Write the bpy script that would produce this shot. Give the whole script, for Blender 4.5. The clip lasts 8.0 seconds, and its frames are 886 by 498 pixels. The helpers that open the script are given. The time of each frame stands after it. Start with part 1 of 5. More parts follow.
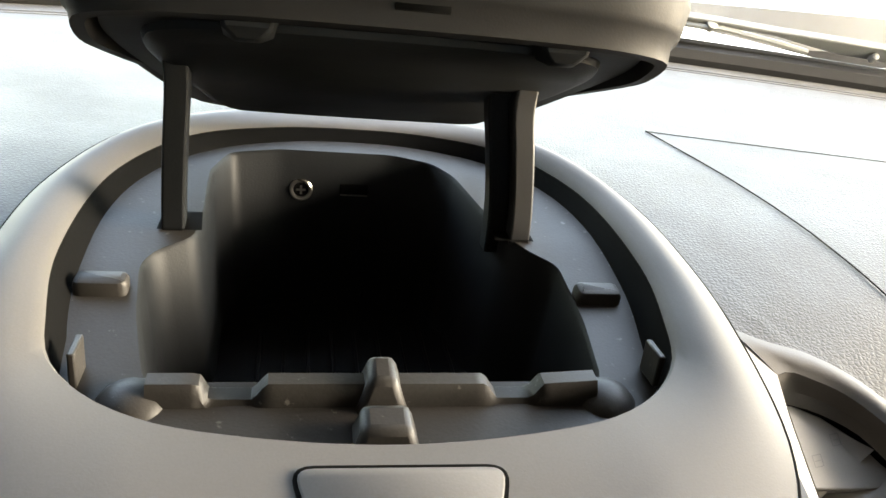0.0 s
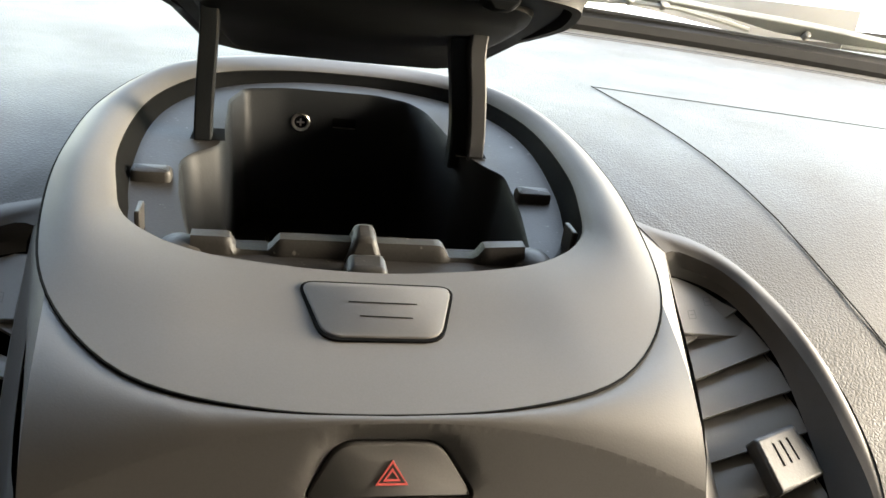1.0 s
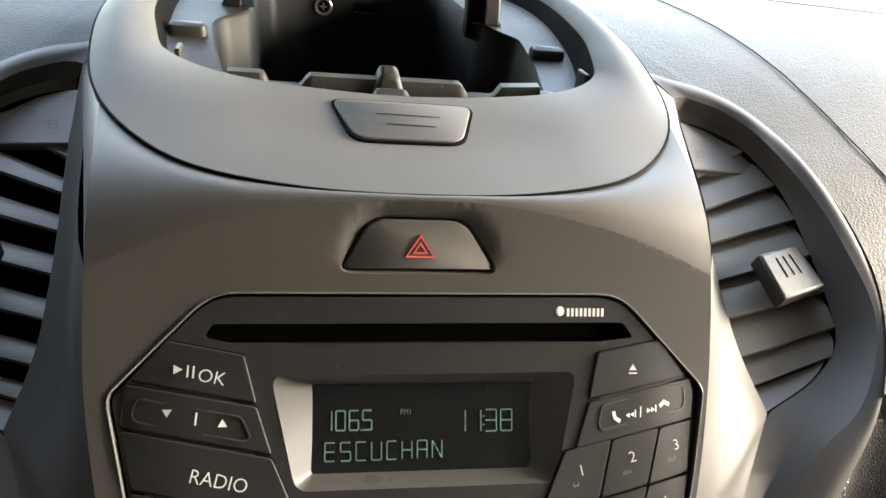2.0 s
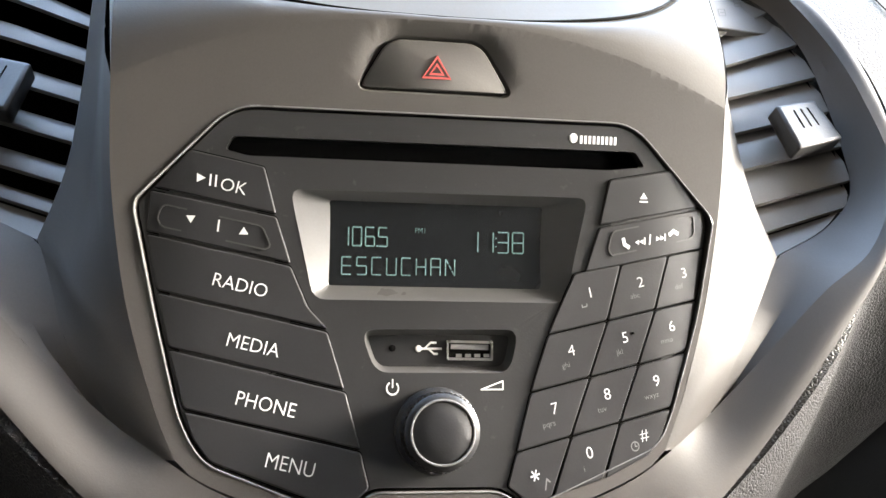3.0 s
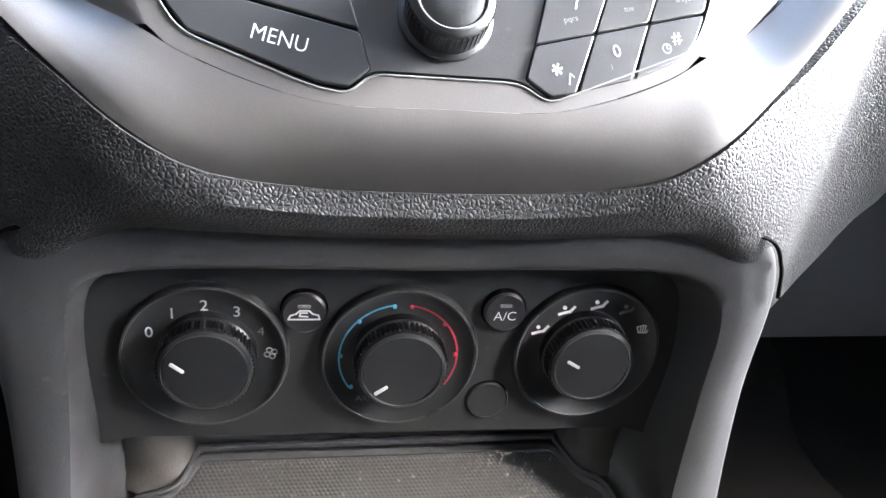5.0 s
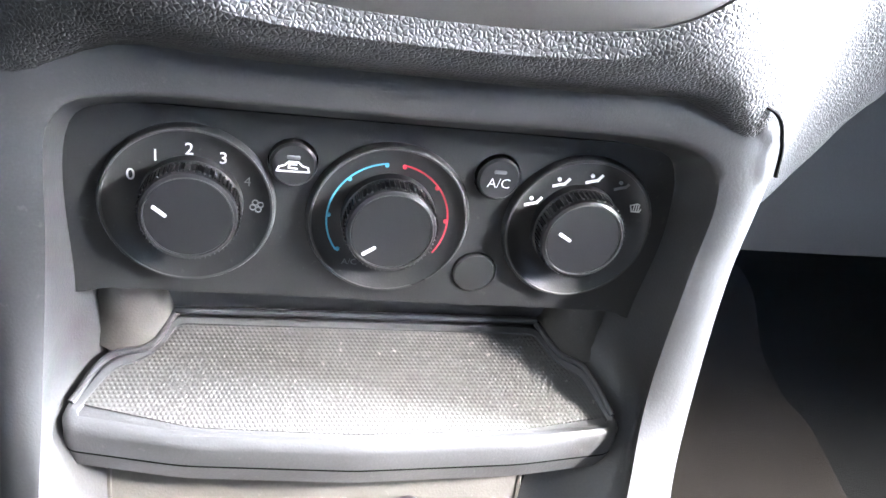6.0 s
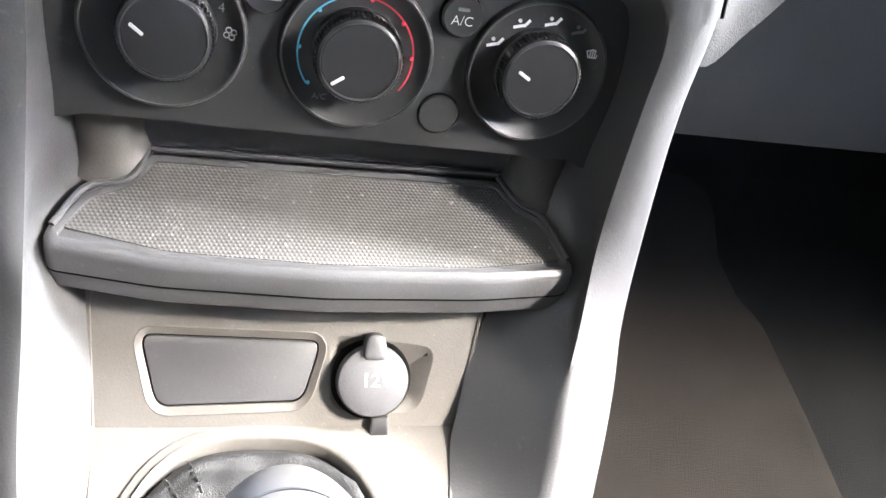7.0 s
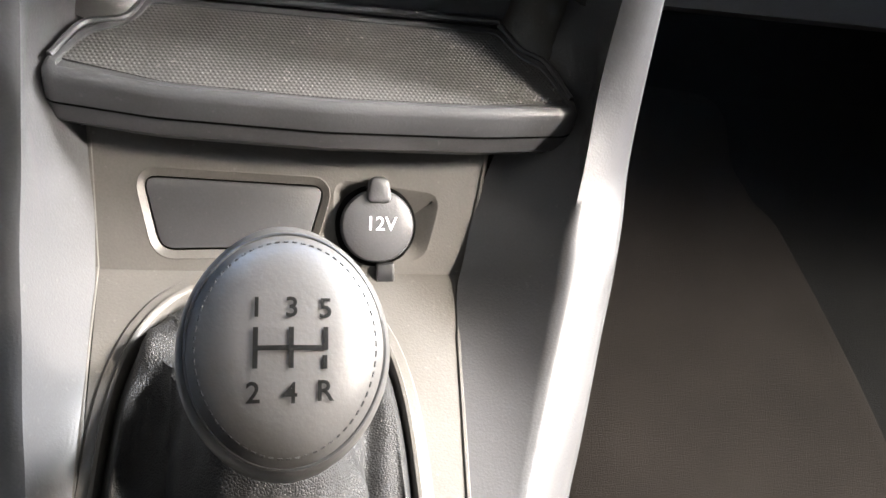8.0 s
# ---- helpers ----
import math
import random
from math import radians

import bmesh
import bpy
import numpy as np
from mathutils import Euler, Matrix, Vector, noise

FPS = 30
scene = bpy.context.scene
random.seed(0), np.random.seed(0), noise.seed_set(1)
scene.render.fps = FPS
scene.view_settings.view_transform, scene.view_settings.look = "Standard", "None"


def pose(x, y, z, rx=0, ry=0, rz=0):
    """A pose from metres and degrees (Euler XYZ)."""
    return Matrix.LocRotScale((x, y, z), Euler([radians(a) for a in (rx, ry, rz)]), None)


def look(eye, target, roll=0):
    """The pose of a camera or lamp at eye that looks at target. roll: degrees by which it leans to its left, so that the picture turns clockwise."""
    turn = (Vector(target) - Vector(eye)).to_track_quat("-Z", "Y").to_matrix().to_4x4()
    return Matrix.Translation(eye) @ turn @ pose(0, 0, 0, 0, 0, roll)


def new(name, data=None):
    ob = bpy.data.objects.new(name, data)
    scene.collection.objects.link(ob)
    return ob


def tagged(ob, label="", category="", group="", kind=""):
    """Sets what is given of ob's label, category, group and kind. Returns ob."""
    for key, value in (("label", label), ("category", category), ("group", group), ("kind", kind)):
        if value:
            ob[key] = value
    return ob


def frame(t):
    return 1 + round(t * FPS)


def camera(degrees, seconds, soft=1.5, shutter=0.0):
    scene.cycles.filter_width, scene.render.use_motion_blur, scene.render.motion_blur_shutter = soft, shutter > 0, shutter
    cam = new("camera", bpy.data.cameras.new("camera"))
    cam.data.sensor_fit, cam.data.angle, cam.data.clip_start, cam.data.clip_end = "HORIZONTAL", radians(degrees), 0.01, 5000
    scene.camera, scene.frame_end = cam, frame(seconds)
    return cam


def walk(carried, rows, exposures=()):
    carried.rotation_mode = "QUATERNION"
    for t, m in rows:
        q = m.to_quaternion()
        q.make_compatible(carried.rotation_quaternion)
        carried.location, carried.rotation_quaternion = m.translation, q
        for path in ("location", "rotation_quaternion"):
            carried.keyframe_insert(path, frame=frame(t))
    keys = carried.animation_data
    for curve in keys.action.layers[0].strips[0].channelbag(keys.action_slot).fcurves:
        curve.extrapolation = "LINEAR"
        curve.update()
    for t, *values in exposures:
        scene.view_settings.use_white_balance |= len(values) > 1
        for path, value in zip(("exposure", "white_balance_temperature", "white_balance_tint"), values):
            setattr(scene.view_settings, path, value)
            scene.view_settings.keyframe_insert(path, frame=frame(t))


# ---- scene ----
cam = camera(58.0, 8.0)
# seconds, eye, target, roll
PATH = [
    (0, (-0.0284, -0.0010, 0.8498), (0.0313, 0.2671, 0.7291), 6.92),
    (0.5, (-0.0309, -0.0421, 0.8577), (0.0317, 0.2234, 0.7328), 8.12),
    (1, (-0.0347, -0.0824, 0.8498), (0.0297, 0.1834, 0.7266), 8.10),
    (1.5, (-0.0347, -0.1060, 0.8282), (0.0258, 0.1611, 0.7057), 6.86),
    (1.7, (-0.0362, -0.1128, 0.8224), (0.0230, 0.1526, 0.6957), 6.63),
    (2.8, (-0.0400, -0.1415, 0.7791), (0.0139, 0.1195, 0.6415), 6.75),
    (3, (-0.0358, -0.1452, 0.7803), (0.0136, 0.1101, 0.6308), 6.83),
    (3.5, (-0.0280, -0.1647, 0.7612), (0.0147, 0.0904, 0.6092), 6.04),
    (4, (-0.0372, -0.1801, 0.7166), (0.0194, 0.0830, 0.5841), 6.29),
    (4.5, (-0.0346, -0.1798, 0.6878), (0.0189, 0.0822, 0.5518), 5.62),
    (5.8, (-0.0399, -0.1838, 0.6339), (0.0232, 0.0707, 0.4882), 9.18),
    (6, (-0.0404, -0.1877, 0.6324), (0.0256, 0.0623, 0.4802), 10.46),
    (6.5, (-0.0394, -0.2047, 0.6219), (0.0325, 0.0390, 0.4623), 12.24),
    (7, (-0.0387, -0.2258, 0.6035), (0.0377, 0.0147, 0.4412), 12.66),
    (7.5, (-0.0296, -0.2475, 0.5754), (0.0406, -0.0042, 0.4145), 10.78),
    (8, (-0.0309, -0.2573, 0.5552), (0.0396, -0.0182, 0.3882), 10.61),
]
walk(cam, [(t, look(eye, to, roll)) for t, eye, to, roll in PATH], exposures=[(0.0, 5.2, 9700, 10), (1.5, 5.0, 9500, 10), (3.0, 6.15, 8000, 10), (3.5, 6.25, 7400, 10), (4.7, 7.0, 6800, 10), (6.0, 8.85, 6300, 10), (6.5, 8.65, 6300, 10), (7.0, 8.2, 6700, 10), (8.0, 7.0, 7000, 10)])

# ---- light ----
world = bpy.data.worlds.new("sky")
scene.world = world
world.use_nodes = True
wn = world.node_tree.nodes
sky = wn.new("ShaderNodeTexSky")
sky.sky_type, sky.sun_disc = "NISHITA", False
sky.dust_density, sky.ozone_density = 0.8, 0.8
sky.sun_elevation, sky.sun_rotation = radians(36), radians(114)
wn["Background"].inputs["Strength"].default_value = 0.15
world.node_tree.links.new(sky.outputs[0], wn["Background"].inputs["Color"])
sun = new("sun", bpy.data.lights.new("sun", "SUN"))
sun.data.energy, sun.data.angle, sun.data.color = 0.27, radians(11), (1.0, 0.95, 0.88)
sun.matrix_world = look((1.0, -0.45, 1.22), (0.0, 0.0, 0.42))
# daylight that enters through the passenger's side window
window_light = new("window_light", bpy.data.lights.new("window_light", "AREA"))
window_light.data.shape, window_light.data.size, window_light.data.size_y = "RECTANGLE", 0.40, 0.20
window_light.data.energy, window_light.data.color = 1.5, (0.95, 0.97, 1.0)
window_light.matrix_world = look((0.735, 0.15, 0.90), (-0.3, 0.15, 0.70))


# ---- materials ----
def mat(name, color, rough=0.5, grain=900, bump=0.1, vary=0.12, style="noise", metal=0.0, dust=0.0, emit=0.0, ior=1.45, depth=0.0004):
    m = bpy.data.materials.new(name)
    m.use_nodes = True
    n, ln = m.node_tree.nodes, m.node_tree.links
    bsdf = n["Principled BSDF"]
    bsdf.inputs["Roughness"].default_value, bsdf.inputs["Metallic"].default_value = rough, metal
    bsdf.inputs["IOR"].default_value = ior
    co = n.new("ShaderNodeTexCoord")
    # two scales of tone: broad unevenness and fine grain
    broad, fine = n.new("ShaderNodeTexNoise"), n.new("ShaderNodeTexNoise")
    broad.inputs["Scale"].default_value, fine.inputs["Scale"].default_value = 22, grain
    broad.inputs["Detail"].default_value, fine.inputs["Detail"].default_value = 5, 3
    for t in (broad, fine):
        ln.new(co.outputs["Object"], t.inputs["Vector"])
    mix = n.new("ShaderNodeMath")
    mix.operation = "ADD"
    ln.new(broad.outputs["Fac"], mix.inputs[0])
    ln.new(fine.outputs["Fac"], mix.inputs[1])
    ramp = n.new("ShaderNodeMapRange")
    ramp.inputs["From Min"].default_value, ramp.inputs["From Max"].default_value = 0.7, 1.3
    ramp.inputs["To Min"].default_value, ramp.inputs["To Max"].default_value = 1 - vary, 1 + vary
    ln.new(mix.outputs[0], ramp.inputs["Value"])
    tone = n.new("ShaderNodeMix")
    tone.data_type, tone.blend_type = "RGBA", "MULTIPLY"
    tone.inputs["Factor"].default_value = 1
    tone.inputs["A"].default_value = (*color, 1)
    ln.new(ramp.outputs[0], tone.inputs["B"])
    out = tone.outputs["Result"]
    if dust:
        speck = n.new("ShaderNodeTexNoise")
        speck.inputs["Scale"].default_value, speck.inputs["Detail"].default_value = 330, 6
        ln.new(co.outputs["Object"], speck.inputs["Vector"])
        pick = n.new("ShaderNodeMapRange")
        pick.inputs["From Min"].default_value, pick.inputs["From Max"].default_value = 0.66, 0.74
        pick.inputs["To Max"].default_value = dust
        ln.new(speck.outputs["Fac"], pick.inputs["Value"])
        dm = n.new("ShaderNodeMix")
        dm.data_type = "RGBA"
        dm.inputs["B"].default_value = (0.42, 0.4, 0.37, 1)
        ln.new(pick.outputs[0], dm.inputs["Factor"])
        ln.new(out, dm.inputs["A"])
        out = dm.outputs["Result"]
    ln.new(out, bsdf.inputs["Base Color"])
    if emit:
        ln.new(out, bsdf.inputs["Emission Color"])
        bsdf.inputs["Emission Strength"].default_value = emit
    # wear in the gloss
    gl = n.new("ShaderNodeMapRange")
    gl.inputs["From Min"].default_value, gl.inputs["From Max"].default_value = 0.3, 0.7
    gl.inputs["To Min"].default_value, gl.inputs["To Max"].default_value = max(0.02, rough - 0.07), min(1, rough + 0.07)
    ln.new(broad.outputs["Fac"], gl.inputs["Value"])
    ln.new(gl.outputs[0], bsdf.inputs["Roughness"])
    bp = n.new("ShaderNodeBump")
    bp.inputs["Strength"].default_value, bp.inputs["Distance"].default_value = bump, depth
    if style == "leather":
        warp = n.new("ShaderNodeMix")
        warp.data_type, warp.blend_type = "RGBA", "ADD"
        warp.inputs["Factor"].default_value = 0.0012
        wob = n.new("ShaderNodeTexNoise")
        wob.inputs["Scale"].default_value = 260
        ln.new(co.outputs["Object"], wob.inputs["Vector"])
        ln.new(co.outputs["Object"], warp.inputs["A"])
        ln.new(wob.outputs["Color"], warp.inputs["B"])
        v = n.new("ShaderNodeTexVoronoi")
        v.feature = "DISTANCE_TO_EDGE"
        v.inputs["Scale"].default_value = grain
        ln.new(warp.outputs["Result"], v.inputs["Vector"])
        cap = n.new("ShaderNodeMapRange")
        cap.inputs["From Max"].default_value = 0.28
        ln.new(v.outputs["Distance"], cap.inputs["Value"])
        ln.new(cap.outputs[0], bp.inputs["Height"])
    elif style == "dots":
        total = None
        for ang in (0, 60, 120):
            d = n.new("ShaderNodeVectorMath")
            d.operation = "DOT_PRODUCT"
            d.inputs[1].default_value = (grain * math.sin(radians(ang)), grain * math.cos(radians(ang)), 0)
            ln.new(co.outputs["Object"], d.inputs[0])
            c = n.new("ShaderNodeMath")
            c.operation = "COSINE"
            ln.new(d.outputs["Value"], c.inputs[0])
            if total is None:
                total = c.outputs[0]
            else:
                a = n.new("ShaderNodeMath")
                a.operation = "ADD"
                ln.new(total, a.inputs[0])
                ln.new(c.outputs[0], a.inputs[1])
                total = a.outputs[0]
        cap = n.new("ShaderNodeMapRange")
        cap.inputs["From Min"].default_value, cap.inputs["From Max"].default_value = -0.6, 2.2
        ln.new(total, cap.inputs["Value"])
        ln.new(cap.outputs[0], bp.inputs["Height"])
    else:
        ln.new(fine.outputs["Fac"], bp.inputs["Height"])
    ln.new(bp.outputs[0], bsdf.inputs["Normal"])
    return m


FASCIA = mat("satin_grey_plastic", (0.054, 0.050, 0.047), 0.55, 1600, 0.12, 0.06, depth=0.0002, ior=1.36)
PAD = mat("grained_soft_plastic", (0.036, 0.036, 0.037), 0.52, 760, 0.62, 0.1, "leather", dust=0.2, ior=1.36)
TOP = mat("dash_top_plastic", (0.028, 0.0272, 0.026), 0.66, 620, 0.28, 0.08, "leather", ior=1.34)
COWL = mat("smooth_grey_plastic", (0.072, 0.068, 0.065), 0.68, 1600, 0.1, 0.05, depth=0.0002, ior=1.28)
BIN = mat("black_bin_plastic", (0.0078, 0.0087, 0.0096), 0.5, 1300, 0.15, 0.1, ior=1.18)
FLANGE = mat("brown_grey_plastic", (0.023, 0.0212, 0.0198), 0.5, 1100, 0.15, 0.12, dust=0.15, ior=1.27)
RADIO = mat("black_radio_plastic", (0.023, 0.023, 0.0235), 0.36, 1700, 0.08, 0.08, dust=0.05)
KEY = mat("black_key_plastic", (0.020, 0.020, 0.021), 0.40, 1700, 0.06, 0.08)
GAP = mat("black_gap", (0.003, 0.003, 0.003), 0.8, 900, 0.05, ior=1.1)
CONSOLE = mat("console_plastic", (0.050, 0.050, 0.052), 0.36, 1100, 0.22, 0.1, dust=0.05)
LOWER = mat("lower_console_plastic", (0.060, 0.056, 0.051), 0.48, 1100, 0.2, 0.12, dust=0.08)
CLIMATE = mat("black_climate_plastic", (0.022, 0.022, 0.022), 0.42, 1500, 0.12, 0.1, dust=0.04)
KNOB = mat("black_knob_plastic", (0.016, 0.016, 0.017), 0.34, 1500, 0.08, 0.08)
RUBBER = mat("dotted_rubber_mat", (0.06, 0.058, 0.056), 0.66, 4300, 0.42, 0.15, "dots", dust=0.25, depth=0.0006, ior=1.36)
LEATHER = mat("knob_leather", (0.047, 0.0445, 0.042), 0.42, 900, 0.12, 0.06)
BOOT = mat("boot_leather", (0.012, 0.012, 0.0125), 0.56, 1100, 0.5, 0.1, "leather", ior=1.35)
# near-black that paints the shading inside the knob's engraving
ENGRAVE_SHADE = mat("engraving_shade", (0.0035, 0.0033, 0.003), 0.75, 900, 0.1, 0.1, ior=1.15)
WHITE = mat("white_print", (0.75, 0.75, 0.74), 0.5, 1500, 0.02, 0.05)
PRINT = mat("grey_print", (0.58, 0.58, 0.58), 0.5, 1500, 0.02, 0.05)
BEZEL = mat("satin_black_bezel", (0.055, 0.054, 0.053), 0.34, 1600, 0.08, 0.06, depth=0.0002)
LID = mat("dark_lid_plastic", (0.012, 0.012, 0.0125), 0.6, 1500, 0.1, 0.08, ior=1.17)
# pale edge grey: carries painted highlights and the slot's lip
RIM = mat("bright_edge_grey", (0.13, 0.13, 0.13), 0.3, 1600, 0.05, 0.05)
PANEL = mat("dark_lower_panel", (0.022, 0.0215, 0.021), 0.65, 900, 0.2, 0.1, ior=1.25)
# lighter copy of the arm plastic for the lit side
LIT_ARM = mat("lit_grey_arm", (0.022, 0.022, 0.023), 0.4, 1500, 0.1, 0.08)
FAINT = mat("faint_grey_print", (0.16, 0.16, 0.16), 0.5, 1500, 0.02, 0.05)
BLUE = mat("blue_print", (0.10, 0.42, 0.62), 0.5, 1500, 0.02, 0.05)
RED = mat("red_print", (0.55, 0.03, 0.05), 0.5, 1500, 0.02, 0.05)
HAZ = mat("red_symbol", (0.44, 0.075, 0.07), 0.45, 1500, 0.02, 0.05, emit=0.012)
STEEL = mat("bright_steel", (0.62, 0.6, 0.56), 0.25, 1500, 0.02, 0.05, metal=1.0)
LCD = mat("lcd_black", (0.008, 0.009, 0.01), 0.25, 1500, 0.01, 0.05)
LCDTEXT = mat("lcd_teal", (0.08, 0.15, 0.15), 0.5, 1500, 0.0, 0.05, emit=0.007)
CARPET = mat("dark_carpet", (0.012, 0.0112, 0.0102), 0.95, 1400, 0.8, 0.25, depth=0.001, ior=1.1)
MATCARPET = mat("floor_mat_carpet", (0.019, 0.0158, 0.0132), 0.95, 1500, 0.8, 0.2, depth=0.001, ior=1.1)
TRIM = mat("dark_trim", (0.016, 0.016, 0.016), 0.5, 900, 0.2, 0.1)
# near-black cloth of the unseen wall that stops rear light
CLOTH = mat("black_blocker_cloth", (0.009, 0.009, 0.009), 0.95, 900, 0.5, 0.15, ior=1.08)
SHELL = mat("grey_headliner", (0.09, 0.088, 0.085), 0.9, 700, 0.2, 0.06)
SEAL = mat("black_rubber_seal", (0.008, 0.008, 0.008), 0.7, 800, 0.1, 0.1, ior=1.2)
PRINTGREY = mat("worn_grey_print", (0.085, 0.082, 0.078), 0.55, 1600, 0.1, 0.05)
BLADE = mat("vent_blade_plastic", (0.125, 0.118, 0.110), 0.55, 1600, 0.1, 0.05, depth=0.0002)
ALUWIPE = mat("weathered_wiper_black", (0.06, 0.062, 0.06), 0.5, 900, 0.1, 0.15)
PAINT = mat("white_car_paint", (0.78, 0.79, 0.78), 0.2, 300, 0.0, 0.03)
YELLOW = mat("pale_yellow_paint", (0.75, 0.68, 0.28), 0.35, 300, 0.0, 0.05)
TYRE = mat("tyre_rubber", (0.05, 0.05, 0.05), 0.8, 300, 0.3, 0.15)
GROUND = mat("pale_concrete", (0.75, 0.75, 0.74), 0.9, 30, 0.3, 0.12)
GLASS = bpy.data.materials.new("windscreen_glass")
GLASS.use_nodes = True
gb = GLASS.node_tree.nodes["Principled BSDF"]
gb.inputs["Base Color"].default_value, gb.inputs["Roughness"].default_value = (0.97, 1.0, 0.98, 1), 0.0
gb.inputs["Transmission Weight"].default_value, gb.inputs["IOR"].default_value = 1.0, 1.05


# ---- building tools ----
def thing(name, label, category, group="", kind=""):
    return tagged(new(name), label, category, group, kind)


def part(name, bm, material, parent, label="", bevel=0.0, sharp=38):
    bmesh.ops.recalc_face_normals(bm, faces=bm.faces)
    for f in bm.faces:
        f.smooth = True
    for e in bm.edges:
        e.smooth = not (len(e.link_faces) == 2 and e.calc_face_angle(0) > radians(sharp))
    me = bpy.data.meshes.new(name)
    bm.to_mesh(me)
    bm.free()
    me.materials.append(material)
    ob = new(name, me)
    ob.parent = parent
    if bevel:
        b = ob.modifiers.new("edge", "BEVEL")
        b.width, b.segments, b.limit_method, b.angle_limit = bevel, 2, "ANGLE", radians(40)
        b.harden_normals = False
    if label:
        ob["label"] = label
    return ob


def spline(pts, n, closed=False):
    """n points, evenly spaced along a smooth curve through pts."""
    p = np.array(pts, float)
    k = len(p)
    out = []
    for i in range(k if closed else k - 1):
        a, b = p[i], p[(i + 1) % k]
        before = p[i - 1] if closed or i else 2 * a - b
        after = p[(i + 2) % k] if closed or i + 2 < k else 2 * b - a
        la, lb, lc = [max(1e-9, np.linalg.norm(v)) ** 0.5 for v in (a - before, b - a, after - b)]
        ma = ((a - before) / la - (b - before) / (la + lb) + (b - a) / lb) * lb
        mb = ((b - a) / lb - (after - a) / (lb + lc) + (after - b) / lc) * lb
        for t in np.linspace(0, 1, 24, endpoint=False):
            out.append((2 * t**3 - 3 * t**2 + 1) * a + (t**3 - 2 * t**2 + t) * ma + (-2 * t**3 + 3 * t**2) * b + (t**3 - t**2) * mb)
    out.append(p[0] if closed else p[-1])
    out = np.array(out)
    d = np.r_[0, np.cumsum(np.linalg.norm(np.diff(out, axis=0), axis=1))]
    s = np.linspace(0, d[-1], n + 1 if closed else n)
    if closed:
        s = s[:-1]
    return np.stack([np.interp(s, d, out[:, i]) for i in range(out.shape[1])], 1)


def line(pts, n):
    p = np.array(pts, float)
    d = np.r_[0, np.cumsum(np.linalg.norm(np.diff(p, axis=0), axis=1))]
    s = np.linspace(0, d[-1], n)
    return np.stack([np.interp(s, d, p[:, i]) for i in range(p.shape[1])], 1)


def loft(bm, curves, closed=False, across=1, caps=False):
    """A skin over curves with equal numbers of points; across > 1 rounds it between the curves."""
    c = np.array(curves, float)
    if across > 1:
        c = np.stack([spline(c[:, j], (len(c) - 1) * across + 1) for j in range(c.shape[1])], 1)
    rows = [[bm.verts.new(p) for p in row] for row in c]
    m = c.shape[1]
    for a, b in zip(rows, rows[1:]):
        for j in range(m if closed else m - 1):
            q = (a[j], a[(j + 1) % m], b[(j + 1) % m], b[j])
            try:
                bm.faces.new(q)
            except ValueError:
                pass
    if caps:
        for r in (rows[0], rows[-1]):
            bm.faces.new(r)
    return rows


def weld(bm, d=0.0002):
    bmesh.ops.remove_doubles(bm, verts=bm.verts, dist=d)
    return bm


def rounded(poly, r, n=5):
    """A polygon with its corners rounded to about r."""
    p = [np.array(q, float) for q in poly]
    out = []
    for i, b in enumerate(p):
        a, c = p[i - 1], p[(i + 1) % len(p)]
        va, vc = a - b, c - b
        d = min(r, np.linalg.norm(va) * 0.45, np.linalg.norm(vc) * 0.45)
        s, e = b + va / np.linalg.norm(va) * d, b + vc / np.linalg.norm(vc) * d
        for t in np.linspace(0, 1, n):
            out.append((1 - t) ** 2 * s + 2 * t * (1 - t) * b + t * t * e)
    return [tuple(q) for q in out]


def shrink(poly, d):
    """A closed polygon moved inwards by d along its normals."""
    p = np.array(poly, float)
    area = 0.5 * np.sum(p[:, 0] * np.roll(p[:, 1], -1) - np.roll(p[:, 0], -1) * p[:, 1])
    t = np.roll(p, -1, 0) - np.roll(p, 1, 0)
    t /= np.maximum(1e-9, np.linalg.norm(t, axis=1))[:, None]
    nrm = np.stack([-t[:, 1], t[:, 0]], 1) * (1 if area > 0 else -1)
    return [tuple(q) for q in p + nrm * d]


def sheet(outer, holes, place, h, deep=0.0, dice=0.0):
    """A sheet over a flat outline with holes, at the height h of the surface place(u, v, h), with walls that go deep below it."""
    bm = bmesh.new()
    edges = []
    for loop in (outer, *holes):
        vs = [bm.verts.new((u, v, 0)) for u, v in loop]
        edges += [bm.edges.new((vs[i - 1], vs[i])) for i in range(len(vs))]
    bmesh.ops.triangle_fill(bm, use_beauty=True, use_dissolve=False, edges=edges)
    if dice:
        for ax in (0, 1):
            lo, hi = min(v.co[ax] for v in bm.verts), max(v.co[ax] for v in bm.verts)
            k = lo + dice
            while k < hi:
                at, no = Vector((0, 0, 0)), Vector((0, 0, 0))
                at[ax], no[ax] = k, 1
                bmesh.ops.bisect_plane(bm, geom=bm.verts[:] + bm.edges[:] + bm.faces[:], plane_co=at, plane_no=no, dist=1e-7)
                k += dice
    if deep:
        rim = [e for e in bm.edges if len(e.link_faces) == 1]
        grown = bmesh.ops.extrude_edge_only(bm, edges=rim)
        for v in grown["geom"]:
            if isinstance(v, bmesh.types.BMVert):
                v.co.z = -deep
    for v in bm.verts:
        v.co = place(v.co.x, v.co.y, h + v.co.z)
    return bm


